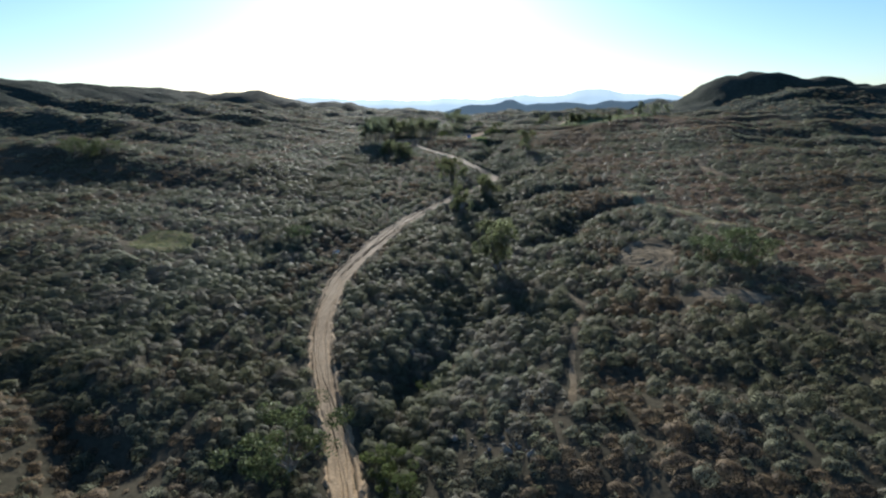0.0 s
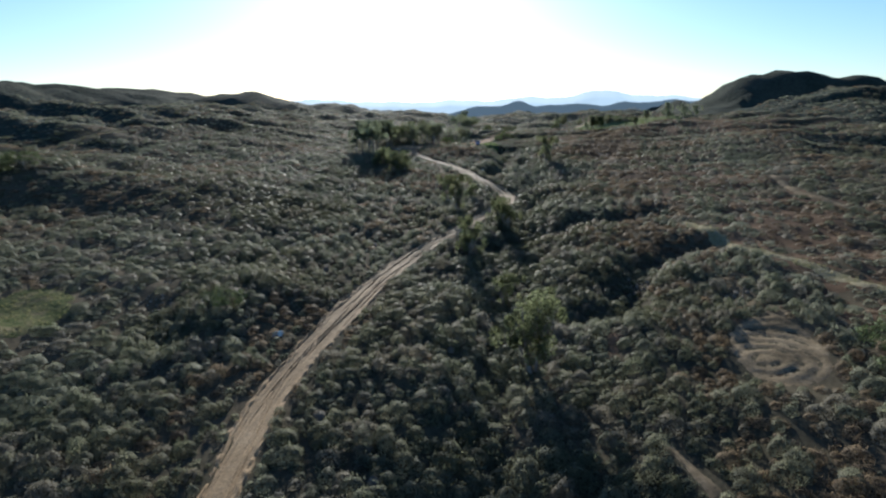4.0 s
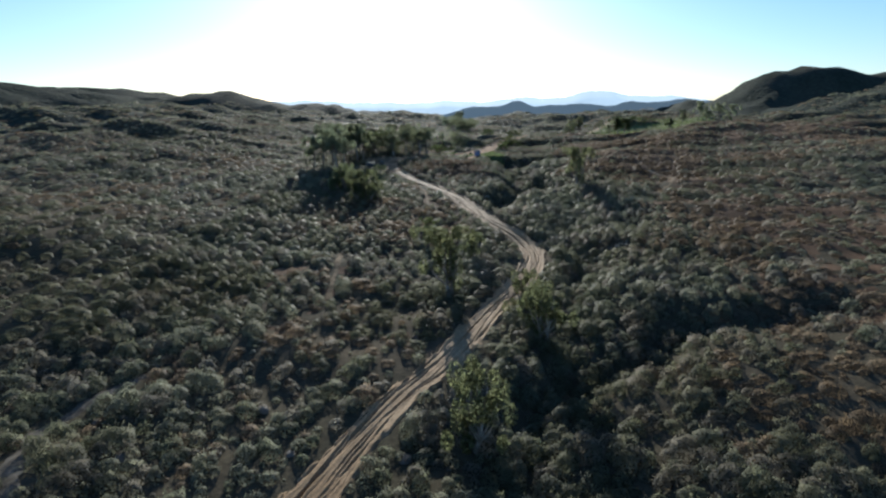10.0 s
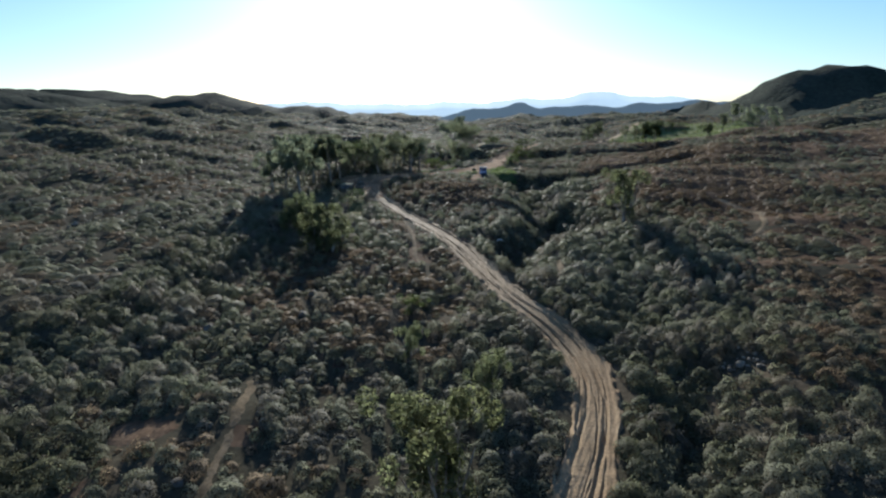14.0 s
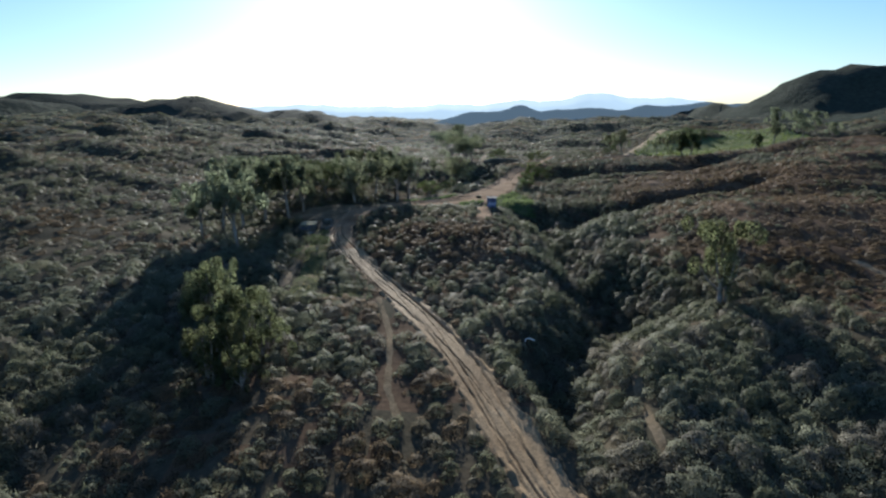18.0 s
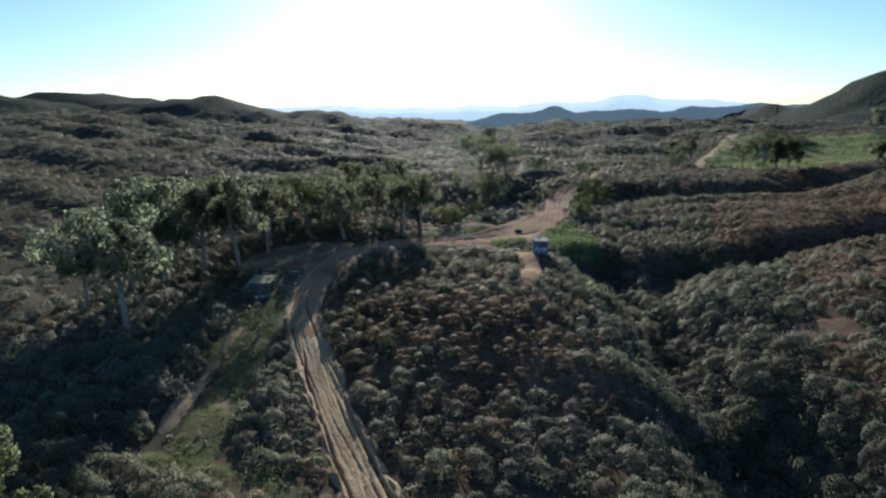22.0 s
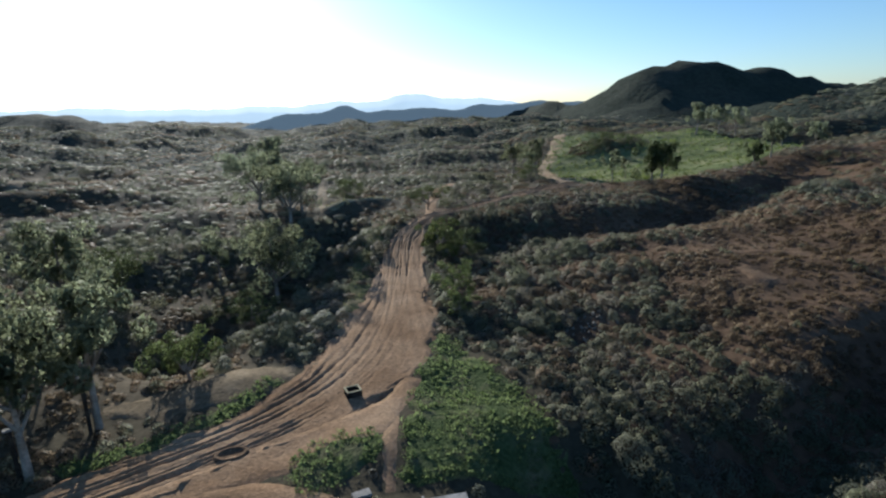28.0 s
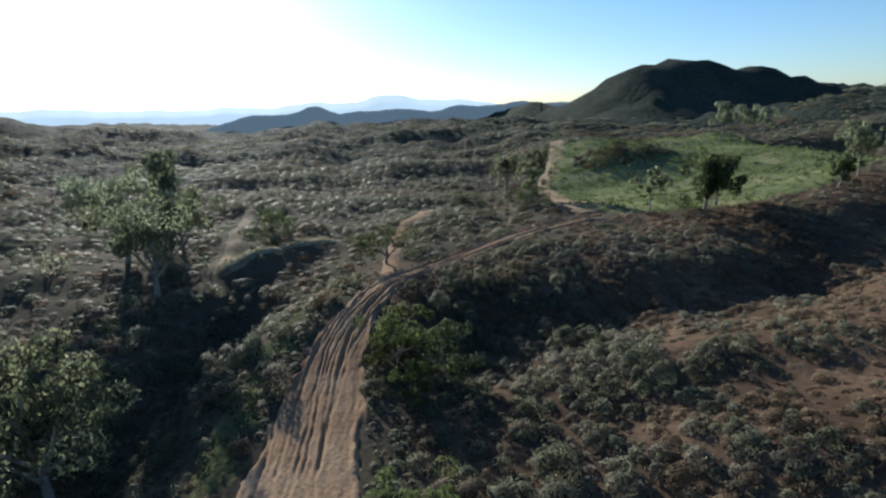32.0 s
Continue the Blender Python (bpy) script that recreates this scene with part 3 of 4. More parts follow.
# beyond the valley the chaparral closes into one cover, its haze tint painted in
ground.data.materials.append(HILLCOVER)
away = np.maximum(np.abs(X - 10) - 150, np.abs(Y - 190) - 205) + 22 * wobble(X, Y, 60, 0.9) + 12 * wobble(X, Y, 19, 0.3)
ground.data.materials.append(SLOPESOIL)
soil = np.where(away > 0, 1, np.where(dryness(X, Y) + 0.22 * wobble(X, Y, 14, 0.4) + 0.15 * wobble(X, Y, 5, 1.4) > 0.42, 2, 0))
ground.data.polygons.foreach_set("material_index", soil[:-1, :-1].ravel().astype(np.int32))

# the track: a strip of sand with wandering ruts, its edges running out under the soil
line = smooth_line(TRACK, 0.33)
tang = np.gradient(line[:, :2], axis=0)
tang /= np.hypot(*tang.T)[:, None]
side = np.stack([tang[:, 1], -tang[:, 0]], 1)
across = np.linspace(-1.45, 1.45, 93)
run = np.arange(len(line)) * 0.33
half = line[:, 2] * (1 + 0.1 * np.sin(run * 0.31) + 0.07 * np.sin(run * 0.83))
U = across[None, :] * half[:, None]
P = line[:, None, :2] + side[:, None] * U[..., None]
ragged = half[:, None] * (1 + 0.17 * patchy(P[..., 0], P[..., 1]) + 0.13 * patchy(P[..., 0] * 2.3, P[..., 1] * 2.3, 4))
lift = np.clip((ragged - np.abs(U)) * 0.4, -0.5, 0.05)
lift += 0.16 * np.exp(-((np.abs(U) - ragged + 0.12) / 0.2) ** 2) * np.clip(0.5 + patchy(P[..., 0], P[..., 1], 6), 0, 1.2) * np.where(half > 2.4, 0.15, 1.0)[:, None]
for k, (o, w, d) in enumerate([(-0.75, 0.13, 0.12), (0.7, 0.14, 0.13), (-0.35, 0.09, 0.07), (0.25, 0.09, 0.06), (1.1, 0.1, 0.07), (-1.1, 0.1, 0.08), (-0.55, 0.08, 0.06), (0.95, 0.08, 0.06),
                               (-0.15, 0.07, 0.07), (0.45, 0.07, 0.08), (-0.9, 0.07, 0.09), (0.05, 0.06, 0.06), (1.9, 0.14, 0.03), (-1.6, 0.12, 0.09), (-1.9, 0.12, 0.1), (-2.2, 0.12, 0.1), (2.5, 0.13, 0.025), (-2.5, 0.13, 0.1), (-2.9, 0.14, 0.09)]):
    mid = o + 0.28 * np.sin(run * (0.07 + 0.013 * k) + 2 * k) + 0.1 * np.sin(run * 0.29 + k)
    mid = mid + 0.025 * np.sin(run * 1.3 + 3 * k) + 0.02 * np.sin(run * 2.9 + k)
    fade = np.clip(0.6 + 0.7 * np.sin(run * 0.11 + 1.9 * k) + 0.3 * np.sin(run * 0.7 + k), 0, 1.3)
    g = (U - mid[:, None]) / w
    if o > -1.2:
        fade = fade * np.where(half > 2.4, 0.35, 1.0)
    lift = lift + (0.4 * d * np.exp(-(g / 2.1) ** 2) - 1.6 * d * np.exp(-g * g)) * fade[:, None] * (np.abs(U) < half[:, None])
lift += 0.03 * wobble(P[..., 0], P[..., 1], 1.1, 0.4) * (np.abs(across) < 1)[None, :]
z = height(P[..., 0], P[..., 1]) + lift
road = tagged(new("road", mesh_of("road", np.concatenate([P, z[..., None]], -1).reshape(-1, 3), sheet(len(line), len(across))[:, ::-1], ROAD)),
              "rutted pale tan sandy dirt track between shrubs", "dirt road", kind="structure")
# farther up the valley the sand turns orange
road.data.materials.append(ORANGE)
turns = P[..., 1] + 9 * patchy(P[..., 0] * 0.4, P[..., 1] * 0.4, 2.2) > 236
road.data.polygons.foreach_set("material_index", turns[:-1, :-1].ravel().astype(np.int32))


def drape(name, label, material, spec, rag, i):
    """A patch of ground laid over the hillside; its rim dips under the soil."""
    if spec[0] == "oval":
        cx, cy, a, b, _ = spec[1]
        pts = np.array([(cx - max(a, b), cy - max(a, b)), (cx + max(a, b), cy + max(a, b))])
    else:
        pts = np.array(spec[1])
    pad = spec[2] + 1.5
    step = 0.5 if name == "meadow" else 0.28
    x, y = np.meshgrid(np.arange(pts[:, 0].min() - pad, pts[:, 0].max() + pad, step), np.arange(pts[:, 1].min() - pad, pts[:, 1].max() + pad, step), indexing="ij")
    d = inside(x, y, spec) + 0.5 * rag * patchy(x, y, i)
    rough = 0.05 * wobble(x, y, 1.6, i) + 0.03 * wobble(x, y, 0.8, i + 2)
    if "tyre" in label:
        rough = rough + 0.08 * np.sin(np.hypot(x - 30, y - 82) * 4.4 + 0.6 * wobble(x, y, 6, 1))
    if name == "meadow":
        rough = rough + 0.14 * np.clip(np.sin(2.0 * (0.97 * y - 0.2 * x) + 1.3 * wobble(x, y, 24, 0.8)), -0.3, 1) * np.clip(0.6 + patchy(x * 0.3, y * 0.3, 2), 0, 1)
    z = height(x, y) + np.clip(d * 0.2, -0.5, 0.055 + 0.004 * i) + np.clip(d, 0, 1) * rough
    z = np.minimum(z, height(x, y) + 0.1 - 0.5 * np.clip(on_track(x, y) - 0.3, 0, 1.6))
    f = sheet(*x.shape)
    keep = (d.ravel()[f] > -0.9).any(1)
    f = f[keep]
    used, f = np.unique(f, return_inverse=True)
    me = mesh_of(name, np.stack([x, y, z], -1).reshape(-1, 3)[used], f.reshape(-1, 4), material)
    return tagged(new(name, me), label, name.replace("_", " "), kind="structure")


for i, (name, label, mat, spec, rag) in enumerate(BARE):
    drape(name, label, MATS[mat], spec, rag, i)


# distant ridges, the haze over them painted as their own pale glow
def ridge(name, label, material, distance, low, peaks):
    azs = np.radians(np.linspace(-70, 75, 420))
    deg = np.degrees(azs)
    e = low + 0.05 * np.sin(deg * 0.9) + 0.04 * np.sin(deg * 2.3 + 1) + 0.02 * np.sin(deg * 6.1)
    for c, h, w in peaks:
        e = e + h * np.exp(-((deg - c) / w) ** 2)
    rows = []
    for k in (0.0, 0.35, 0.7, 1.0):
        dist = distance * (0.86 + 0.14 * k)
        top = 23 + np.tan(np.radians(e)) * distance
        rows.append(np.stack([5 + dist * np.sin(azs), 150 + dist * np.cos(azs), -120 + (top + 120) * k ** 0.8], -1))
    rows.append(rows[-1] + np.array([0, 0, -150.0]) + np.stack([np.sin(azs), np.cos(azs), 0 * azs], -1) * 120)
    v = np.stack(rows, 1)
    return tagged(new(name, mesh_of(name, v.reshape(-1, 3), sheet(len(azs), 5), material)), label, "mountains", kind="structure")


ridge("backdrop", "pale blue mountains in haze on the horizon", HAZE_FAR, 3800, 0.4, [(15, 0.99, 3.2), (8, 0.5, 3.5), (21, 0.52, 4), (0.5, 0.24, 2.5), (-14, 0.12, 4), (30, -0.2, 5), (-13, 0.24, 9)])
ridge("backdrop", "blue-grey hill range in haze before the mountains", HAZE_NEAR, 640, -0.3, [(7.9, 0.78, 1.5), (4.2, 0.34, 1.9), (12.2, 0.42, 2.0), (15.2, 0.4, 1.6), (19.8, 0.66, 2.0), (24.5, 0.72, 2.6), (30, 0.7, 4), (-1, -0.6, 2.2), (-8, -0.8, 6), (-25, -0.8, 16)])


# ---- shrubs ----
rng = np.random.default_rng(7)


def dome(rings, n, rough):
    """A lumpy half-ball, open below."""
    v, f = [], []
    for r in range(rings):
        a = math.pi / 2 * r / rings * 1.05
        for s in range(n):
            b = 2 * math.pi * (s + 0.5 * (r % 2)) / n
            k = 1 + rough * rng.uniform(-1, 1)
            v.append((k * math.cos(a) * math.cos(b), k * math.cos(a) * math.sin(b), k * (math.sin(a)) - 0.08))
    v.append((0, 0, 0.95))
    for r in range(rings - 1):
        for s in range(n):
            a, b, c, d = r * n + s, r * n + (s + 1) % n, (r + 1) * n + s, (r + 1) * n + (s + 1) % n
            f += [(a, b, c), (b, d, c)] if r % 2 == 0 else [(a, d, c), (a, b, d)]
    top = rings * n
    f += [((rings - 1) * n + s, (rings - 1) * n + (s + 1) % n, top) for s in range(n)]
    return np.array(v), np.array(f)


def sprays(count, size, lo=0.8, hi=1.12):
    """Loose pointed leaf sprays round a half-ball, with the way each one faces."""
    d = rng.normal(size=(count, 3))
    d[:, 2] = np.abs(d[:, 2]) * 1.1 + 0.02
    d /= np.linalg.norm(d, axis=1)[:, None]
    c = d * rng.uniform(lo, hi, (count, 1))
    grow = d * 0.6 + rng.normal(0, 0.45, d.shape) + np.array([0, 0, 0.5])
    wide = np.cross(grow, rng.normal(size=d.shape))
    wide *= size * 0.78 / np.linalg.norm(wide, axis=1)[:, None]
    tip = grow * size * rng.uniform(1.5, 3.0, (count, 1))
    v = np.stack([c - wide - tip * 0.4, c + wide - tip * 0.4, c + tip * 0.6], 1)
    face = np.repeat(d + rng.normal(0, 0.13, d.shape), 3, 0)
    return v.reshape(-1, 3), np.arange(count * 3).reshape(-1, 3), face


def shrub_shape(rings, n, rough, count, size):
    v, f = dome(rings, n, rough)
    v = v * 0.84
    w, g, face = sprays(count, size, 0.82, 1.0)
    return np.vstack([v, w]), np.vstack([f, g + len(v)]), np.vstack([v + np.array([0, 0, 0.5]), face + np.array([0, 0, 0.5])])


def facing(me, normals):
    """Turn each leaf's shading towards the outside of its bush."""
    n = normals / np.linalg.norm(normals, axis=1)[:, None]
    me.attributes.new("custom_normal", "FLOAT_VECTOR", "POINT").data.foreach_set("vector", np.ascontiguousarray(n, np.float32).ravel())
    me.update()
    return me


def scattered(name, shapes, xy, radius, tall, material):
    """All shrubs at these places joined into one mesh."""
    V, Fc, N, base = [], [], [], 0
    kind = rng.integers(0, len(shapes), len(xy))
    z = height(xy[:, 0], xy[:, 1]) - 0.05
    for k, (v, f, n) in enumerate(shapes):
        w = np.where(kind == k)[0]
        if not len(w):
            continue
        a = rng.uniform(0, 2 * math.pi, len(w))
        c, s = np.cos(a), np.sin(a)
        sx, sy = radius[w] * rng.uniform(0.75, 1.3, len(w)), radius[w] * rng.uniform(0.75, 1.3, len(w))
        px, py = v[None, :, 0] * sx[:, None], v[None, :, 1] * sy[:, None]
        q = np.stack([xy[w, 0, None] + c[:, None] * px - s[:, None] * py, xy[w, 1, None] + s[:, None] * px + c[:, None] * py,
                      z[w, None] + v[None, :, 2] * (radius[w] * tall[w])[:, None]], -1)
        V.append(q.reshape(-1, 3))
        N.append(np.stack([c[:, None] * n[None, :, 0] - s[:, None] * n[None, :, 1], s[:, None] * n[None, :, 0] + c[:, None] * n[None, :, 1], np.repeat(n[None, :, 2], len(w), 0)], -1).reshape(-1, 3))
        Fc.append((f[None] + (base + np.arange(len(w)) * len(v))[:, None, None]).reshape(-1, 3))
        base += len(w) * len(v)
    return facing(mesh_of(name, np.vstack(V), np.vstack(Fc), material), np.vstack(N))


def spread(x0, x1, y0, y1, gap):
    """Places about a gap apart, shaken off their grid."""
    a, b = np.meshgrid(np.arange(x0, x1, gap), np.arange(y0, y1, gap), indexing="ij")
    p = np.stack([a.ravel(), b.ravel()], 1)
    return p + rng.uniform(-0.48, 0.48, p.shape) * gap


def field(x, y, size, k):
    return 0.6 * wobble(x, y, size, k) + 0.4 * wobble(x, y, size * 0.41, k + 2.3) + 0.25 * wobble(x, y, size * 0.17, k + 4.7)


KINDS = [("chaparral", "dense grey-green chaparral shrubs on the slopes", SHRUB), ("sagebrush", "silvery grey sagebrush among the chaparral", SAGE),
         ("dry_brush", "brown dry brush on sunburnt slopes", DRYBRUSH), ("green_scrub", "fresh green scrub along the hollows", GREENBRUSH)]


def brush(xy, mean, spreadness, shapes, tall, where, most):
    """Fill these places with four kinds of shrub, each in its own drifts."""
    x, y = xy[:, 0], xy[:, 1]
    r = np.exp(rng.normal(mean, spreadness, len(xy))) * (1 + 0.22 * field(x, y, 38, 1.2))
    keep = openness(x, y) < -0.55 * r
    wet = np.exp(-(np.minimum(off_line(x, y, RAVINE)[0], off_line(x, y, GULLY)[0]) / 9) ** 2)
    burnt = dryness(x, y)
    wet = wet * np.clip((262 - y) / 15, 0.15, 1)
    dry = field(x, y, 70, 5.1) + 0.6 * burnt - wet
    keep &= rng.uniform(0, 1, len(xy)) > np.clip(0.02 + 0.1 * dry + 0.1 * np.clip(burnt - 0.35, 0, 1) * (1 - wet) + 0.34 * np.exp(-((x + 12) / 9) ** 2 - ((y - 140) / 12) ** 2), 0.01, 0.4)
    r = r * np.clip(1 - 0.1 * dry - 0.1 * np.clip(burnt - 0.35, 0, 1) * (1 - wet), 0.8, 1.15) * (1 + 0.3 * wet) * (1 - 0.15 * np.clip((y - 215) / 25, 0, 1))
    pick = field(x, y, 23, 8.8) + rng.normal(0, 0.55, len(xy)) + 0.9 * np.exp(-(off_line(x, y, [(60, 313), (80, 309), (100, 309), (125, 318)])[0] / 4) ** 2)
    kind = np.where(dry + rng.normal(0, 0.35, len(xy)) > 0.42, 2, np.where(pick > 0.55, 1, np.where(pick + 0.5 * wet < -0.6 + 0.9 * wet, 3, 0)))
    for k, (name, label, mat) in enumerate(KINDS):
        w = keep & (kind == k)
        if w.sum() > 3:
            low = 0.75 if k == 2 else 1.0
            me = scattered(name, shapes, xy[w], np.clip(r[w], 0.28, most), tall * low * rng.uniform(0.8, 1.3, w.sum()), mat)
            tagged(new(name, me), label + where, "shrubs", kind="stuff")


near_shapes = [shrub_shape(3, 7, 0.17, 52, 0.064) for _ in range(10)]
mid_shapes = [shrub_shape(2, 7, 0.15, 8, 0.09) for _ in range(6)]
far_shapes = [shrub_shape(2, 5, 0.15, 2, 0.1) for _ in range(6)]

a = spread(-34, 44, 28, 312, 1.09)
brush(a, -0.5, 0.36, near_shapes, 1.15, "", 1.25)
a = spread(-120, 140, 12, 400, 1.7)
edge = np.minimum(np.minimum(a[:, 0] + 120, 140 - a[:, 0]), np.minimum(a[:, 1] - 12, 400 - a[:, 1]))
a = a[edge > 9 + 9 * wobble(a[:, 0], a[:, 1], 31, 0.6) + rng.normal(0, 3, len(a))]
a = a[~((a[:, 0] > -34) & (a[:, 0] < 44) & (a[:, 1] < 312))]
brush(a, -0.03, 0.28, mid_shapes, 0.66, " farther off", 1.7)
a = spread(-60, -34, 28, 84, 1.25)
brush(a, -0.3, 0.3, mid_shapes, 0.85, " between the others on the near slope", 1.2)
a = spread(-12, 15, 264, 312, 1.3)
brush(a, -0.75, 0.3, mid_shapes, 0.9, " low in the valley", 0.7)
a = spread(38, 76, 250, 313, 1.15)
brush(a, -0.5, 0.3, mid_shapes, 1.0, " crowding the dry slope", 0.9)
a = spread(20, 80, 205, 312, 0.95)
brush(a, -0.62, 0.3, mid_shapes, 0.9, " low between the others", 0.7)
a = spread(81, 105, 351, 364, 1.3)
brush(a, 0.05, 0.25, mid_shapes, 1.1, " on the mound in the meadow", 1.5)
a = spread(-6, 18, 214, 248, 0.95)
brush(a, -0.66, 0.3, mid_shapes, 1.0, " low on the knoll", 0.7)
a = spread(-230, 240, 20, 410, 2.9)
edge = np.minimum(np.minimum(a[:, 0] + 120, 140 - a[:, 0]), np.minimum(a[:, 1] - 12, 400 - a[:, 1]))
a = a[edge < 9 + 9 * wobble(a[:, 0], a[:, 1], 31, 0.6) + rng.normal(0, 3, len(a))]
brush(a, 0.4, 0.3, far_shapes, 0.5, " beyond the valley", 2.6)
a = spread(-200, 170, 400, 640, 2.3)
brush(a, 0.2, 0.3, far_shapes, 0.5, " across the far valley", 2.4)
a = spread(-560, 560, 60, 800, 6.5)
a = a[~((a[:, 0] > -200) & (a[:, 0] < 170) & (a[:, 1] > 400) & (a[:, 1] < 640)) & ~((a[:, 0] > -230) & (a[:, 0] < 240) & (a[:, 1] < 410))]
a = a[height(a[:, 0], a[:, 1]) < 17]
brush(a, 0.8, 0.3, far_shapes, 0.2, " on the far hills", 3.0)
a = spread(-120, 140, -40, 27, 2.2)
brush(a, 0.0, 0.3, mid_shapes, 0.7, " where the track begins", 1.6)


# ---- trees ----
def part(name, me, parent, label=""):
    ob = new(name, me)
    ob.parent = parent
    return tagged(ob, label)


def tube(path, radii, n=7):
    """A tapered limb along a bent line."""
    v, f = [], []
    path = [Vector(p) for p in path]
    for i, (p, r) in enumerate(zip(path, radii)):
        d = (path[min(i + 1, len(path) - 1)] - path[max(i - 1, 0)]).normalized()
        q = d.to_track_quat("Z", "Y").to_matrix()
        v += [tuple(p + q @ Vector((r * math.cos(2 * math.pi * s / n), r * math.sin(2 * math.pi * s / n), 0))) for s in range(n)]
    for i in range(len(path) - 1):
        f += [(i * n + s, i * n + (s + 1) % n, (i + 1) * n + (s + 1) % n, (i + 1) * n + s) for s in range(n)]
    return np.array(v), np.array(f)


def clump(centre, size, count, leaf):
    """Leaves round one bough: more of them towards its skin, hanging a little."""
    d = rng.normal(size=(count, 3))
    d /= np.linalg.norm(d, axis=1)[:, None]
    c = np.array(centre) + d * rng.uniform(0.5, 1.05, (count, 1)) ** 0.6 * np.array(size)
    t = rng.normal(size=(count, 3, 3)) * leaf
    t[:, 2, 2] -= leaf * 1.2
    return (c[:, None] + t).reshape(-1, 3), np.repeat(d + rng.normal(0, 0.25, d.shape) + np.array([0, 0, 0.35]), 3, 0)


def tree(name, label, bark, leaves, trunk_h, girth, limbs, reach, crown, boughs, leaf, count, lean=0.1, stems=1):
    """A tree one metre high: trunk, limbs and a crown of leaf sprays, all to be scaled up."""
    root = tagged(new(name), label, "tree")
    tips = []
    for s in range(stems):
        a0 = rng.uniform(0, 6.28)
        off = np.array([math.cos(a0), math.sin(a0)]) * (0.05 if stems > 1 else 0)
        dx, dy = rng.normal(0, lean, 2) + off * 2
        path = [(off[0], off[1], -0.04), (off[0] + dx * 0.25, off[1] + dy * 0.25, trunk_h * 0.5), (off[0] + dx * 0.4, off[1] + dy * 0.4, trunk_h), (off[0] + dx, off[1] + dy, 0.82)]
        v, f = tube(path, [girth * 1.25, girth, girth * 0.75, girth * 0.2])
        part("trunk", mesh_of("trunk", v, f, bark), root)
        tips.append((off[0] + dx, off[1] + dy, 0.86))
        for k in range(limbs):
            a = a0 + 2 * math.pi * (k + rng.uniform(-0.3, 0.3)) / limbs
            h = trunk_h * rng.uniform(0.75, 1.25)
            b = reach * rng.uniform(0.6, 1.1)
            x0, y0 = off[0] + dx * 0.4, off[1] + dy * 0.4
            tip = (x0 + b * math.cos(a), y0 + b * math.sin(a), h + (0.85 - h) * rng.uniform(0.35, 0.85))
            mid = (x0 + b * 0.5 * math.cos(a + 0.2), y0 + b * 0.5 * math.sin(a + 0.2), h + (tip[2] - h) * 0.4)
            v, f = tube([(x0, y0, h), mid, tip], [girth * 0.55, girth * 0.38, girth * 0.12], 6)
            part("limb", mesh_of("limb", v, f, bark), root)
            tips.append(tip)
    V, N = [], []
    for k in range(boughs):
        t = np.array(tips[k % len(tips)])
        c = t + rng.normal(0, 1, 3) * np.array([crown[0], crown[0], crown[1]]) * 0.42
        c[2] = min(max(c[2], trunk_h * 0.85), 0.93)
        q = rng.uniform(0.6, 1.15)
        p, n = clump(c, (crown[0] * 0.34 * q, crown[0] * 0.34 * q, crown[1] * 0.3 * q), count // boughs, leaf)
        V.append(p)
        N.append(n)
    v = np.vstack(V)
    v[:, 2] = np.clip(v[:, 2], 0.02, 1.0)
    part("crown", facing(mesh_of("crown", v, np.arange(len(v)).reshape(-1, 3), leaves), np.vstack(N)), root)
    return root


PROTO = {
    "gum": [tree("eucalyptus_tree", "eucalyptus tree with pale bare trunk and airy crown", BARK, EUCALYPT, 0.38, 0.022, 4, 0.22, (0.27, 0.34), 24, 0.0098, 7500) for _ in range(3)],
    "spread": [tree("eucalyptus_tree", "spreading eucalyptus with pale forked trunk and wide crown", BARK, EUCALYPT, 0.27, 0.028, 6, 0.36, (0.42, 0.34), 32, 0.0102, 8500) for _ in range(2)],
    "willow": [tree("willow_tree", "light green willow in the ravine, full to the ground", BARK, WILLOW, 0.16, 0.03, 5, 0.26, (0.27, 0.5), 28, 0.01, 9000, stems=2) for _ in range(3)],
    "oak": [tree("scrub_oak", "dense dark green scrub oak, broad and low", BARK, OAK, 0.2, 0.04, 6, 0.5, (0.62, 0.42), 30, 0.014, 6500) for _ in range(2)],
    "bright": [tree("laurel_bush", "bright green rounded laurel sumac bush", BARK, BRIGHT, 0.15, 0.03, 6, 0.42, (0.52, 0.5), 26, 0.016, 5500, stems=2) for _ in range(2)],
    "field": [tree("field_tree", "dense dark green tree with short pale trunk", BARK, OAK, 0.22, 0.03, 5, 0.2, (0.36, 0.46), 26, 0.015, 6000) for _ in range(2)],
    "thin": [tree("young_tree", "thin young tree with sparse crown", BARK, EUCALYPT, 0.42, 0.016, 3, 0.16, (0.2, 0.26), 12, 0.016, 1400) for _ in range(2)],
}
RAVINE_TREES = [("oak", -11.3, 35.8, 5.0), ("bright", -4.3, 36.8, 2.4), ("bright", -3.0, 33.5, 2.2), ("bright", -2, 51.2, 1.5), ("oak", 40.2, 77, 5.4),
                ("willow", 9.2, 84.5, 8.0), ("willow", 8.1, 104.2, 4.6), ("willow", 4.0, 121, 6.2), ("willow", 11.6, 137.5, 6.0), ("willow", 3.2, 147, 7.6),
                ("willow", 11.2, 144, 4.8), ("willow", 6.4, 160.5, 3.8), ("bright", 0.3, 175.8, 1.9), ("willow", 0.2, 166.5, 3.2), ("oak", -24.5, 95, 2.6),
                ("oak", 43, 76, 4.6)]
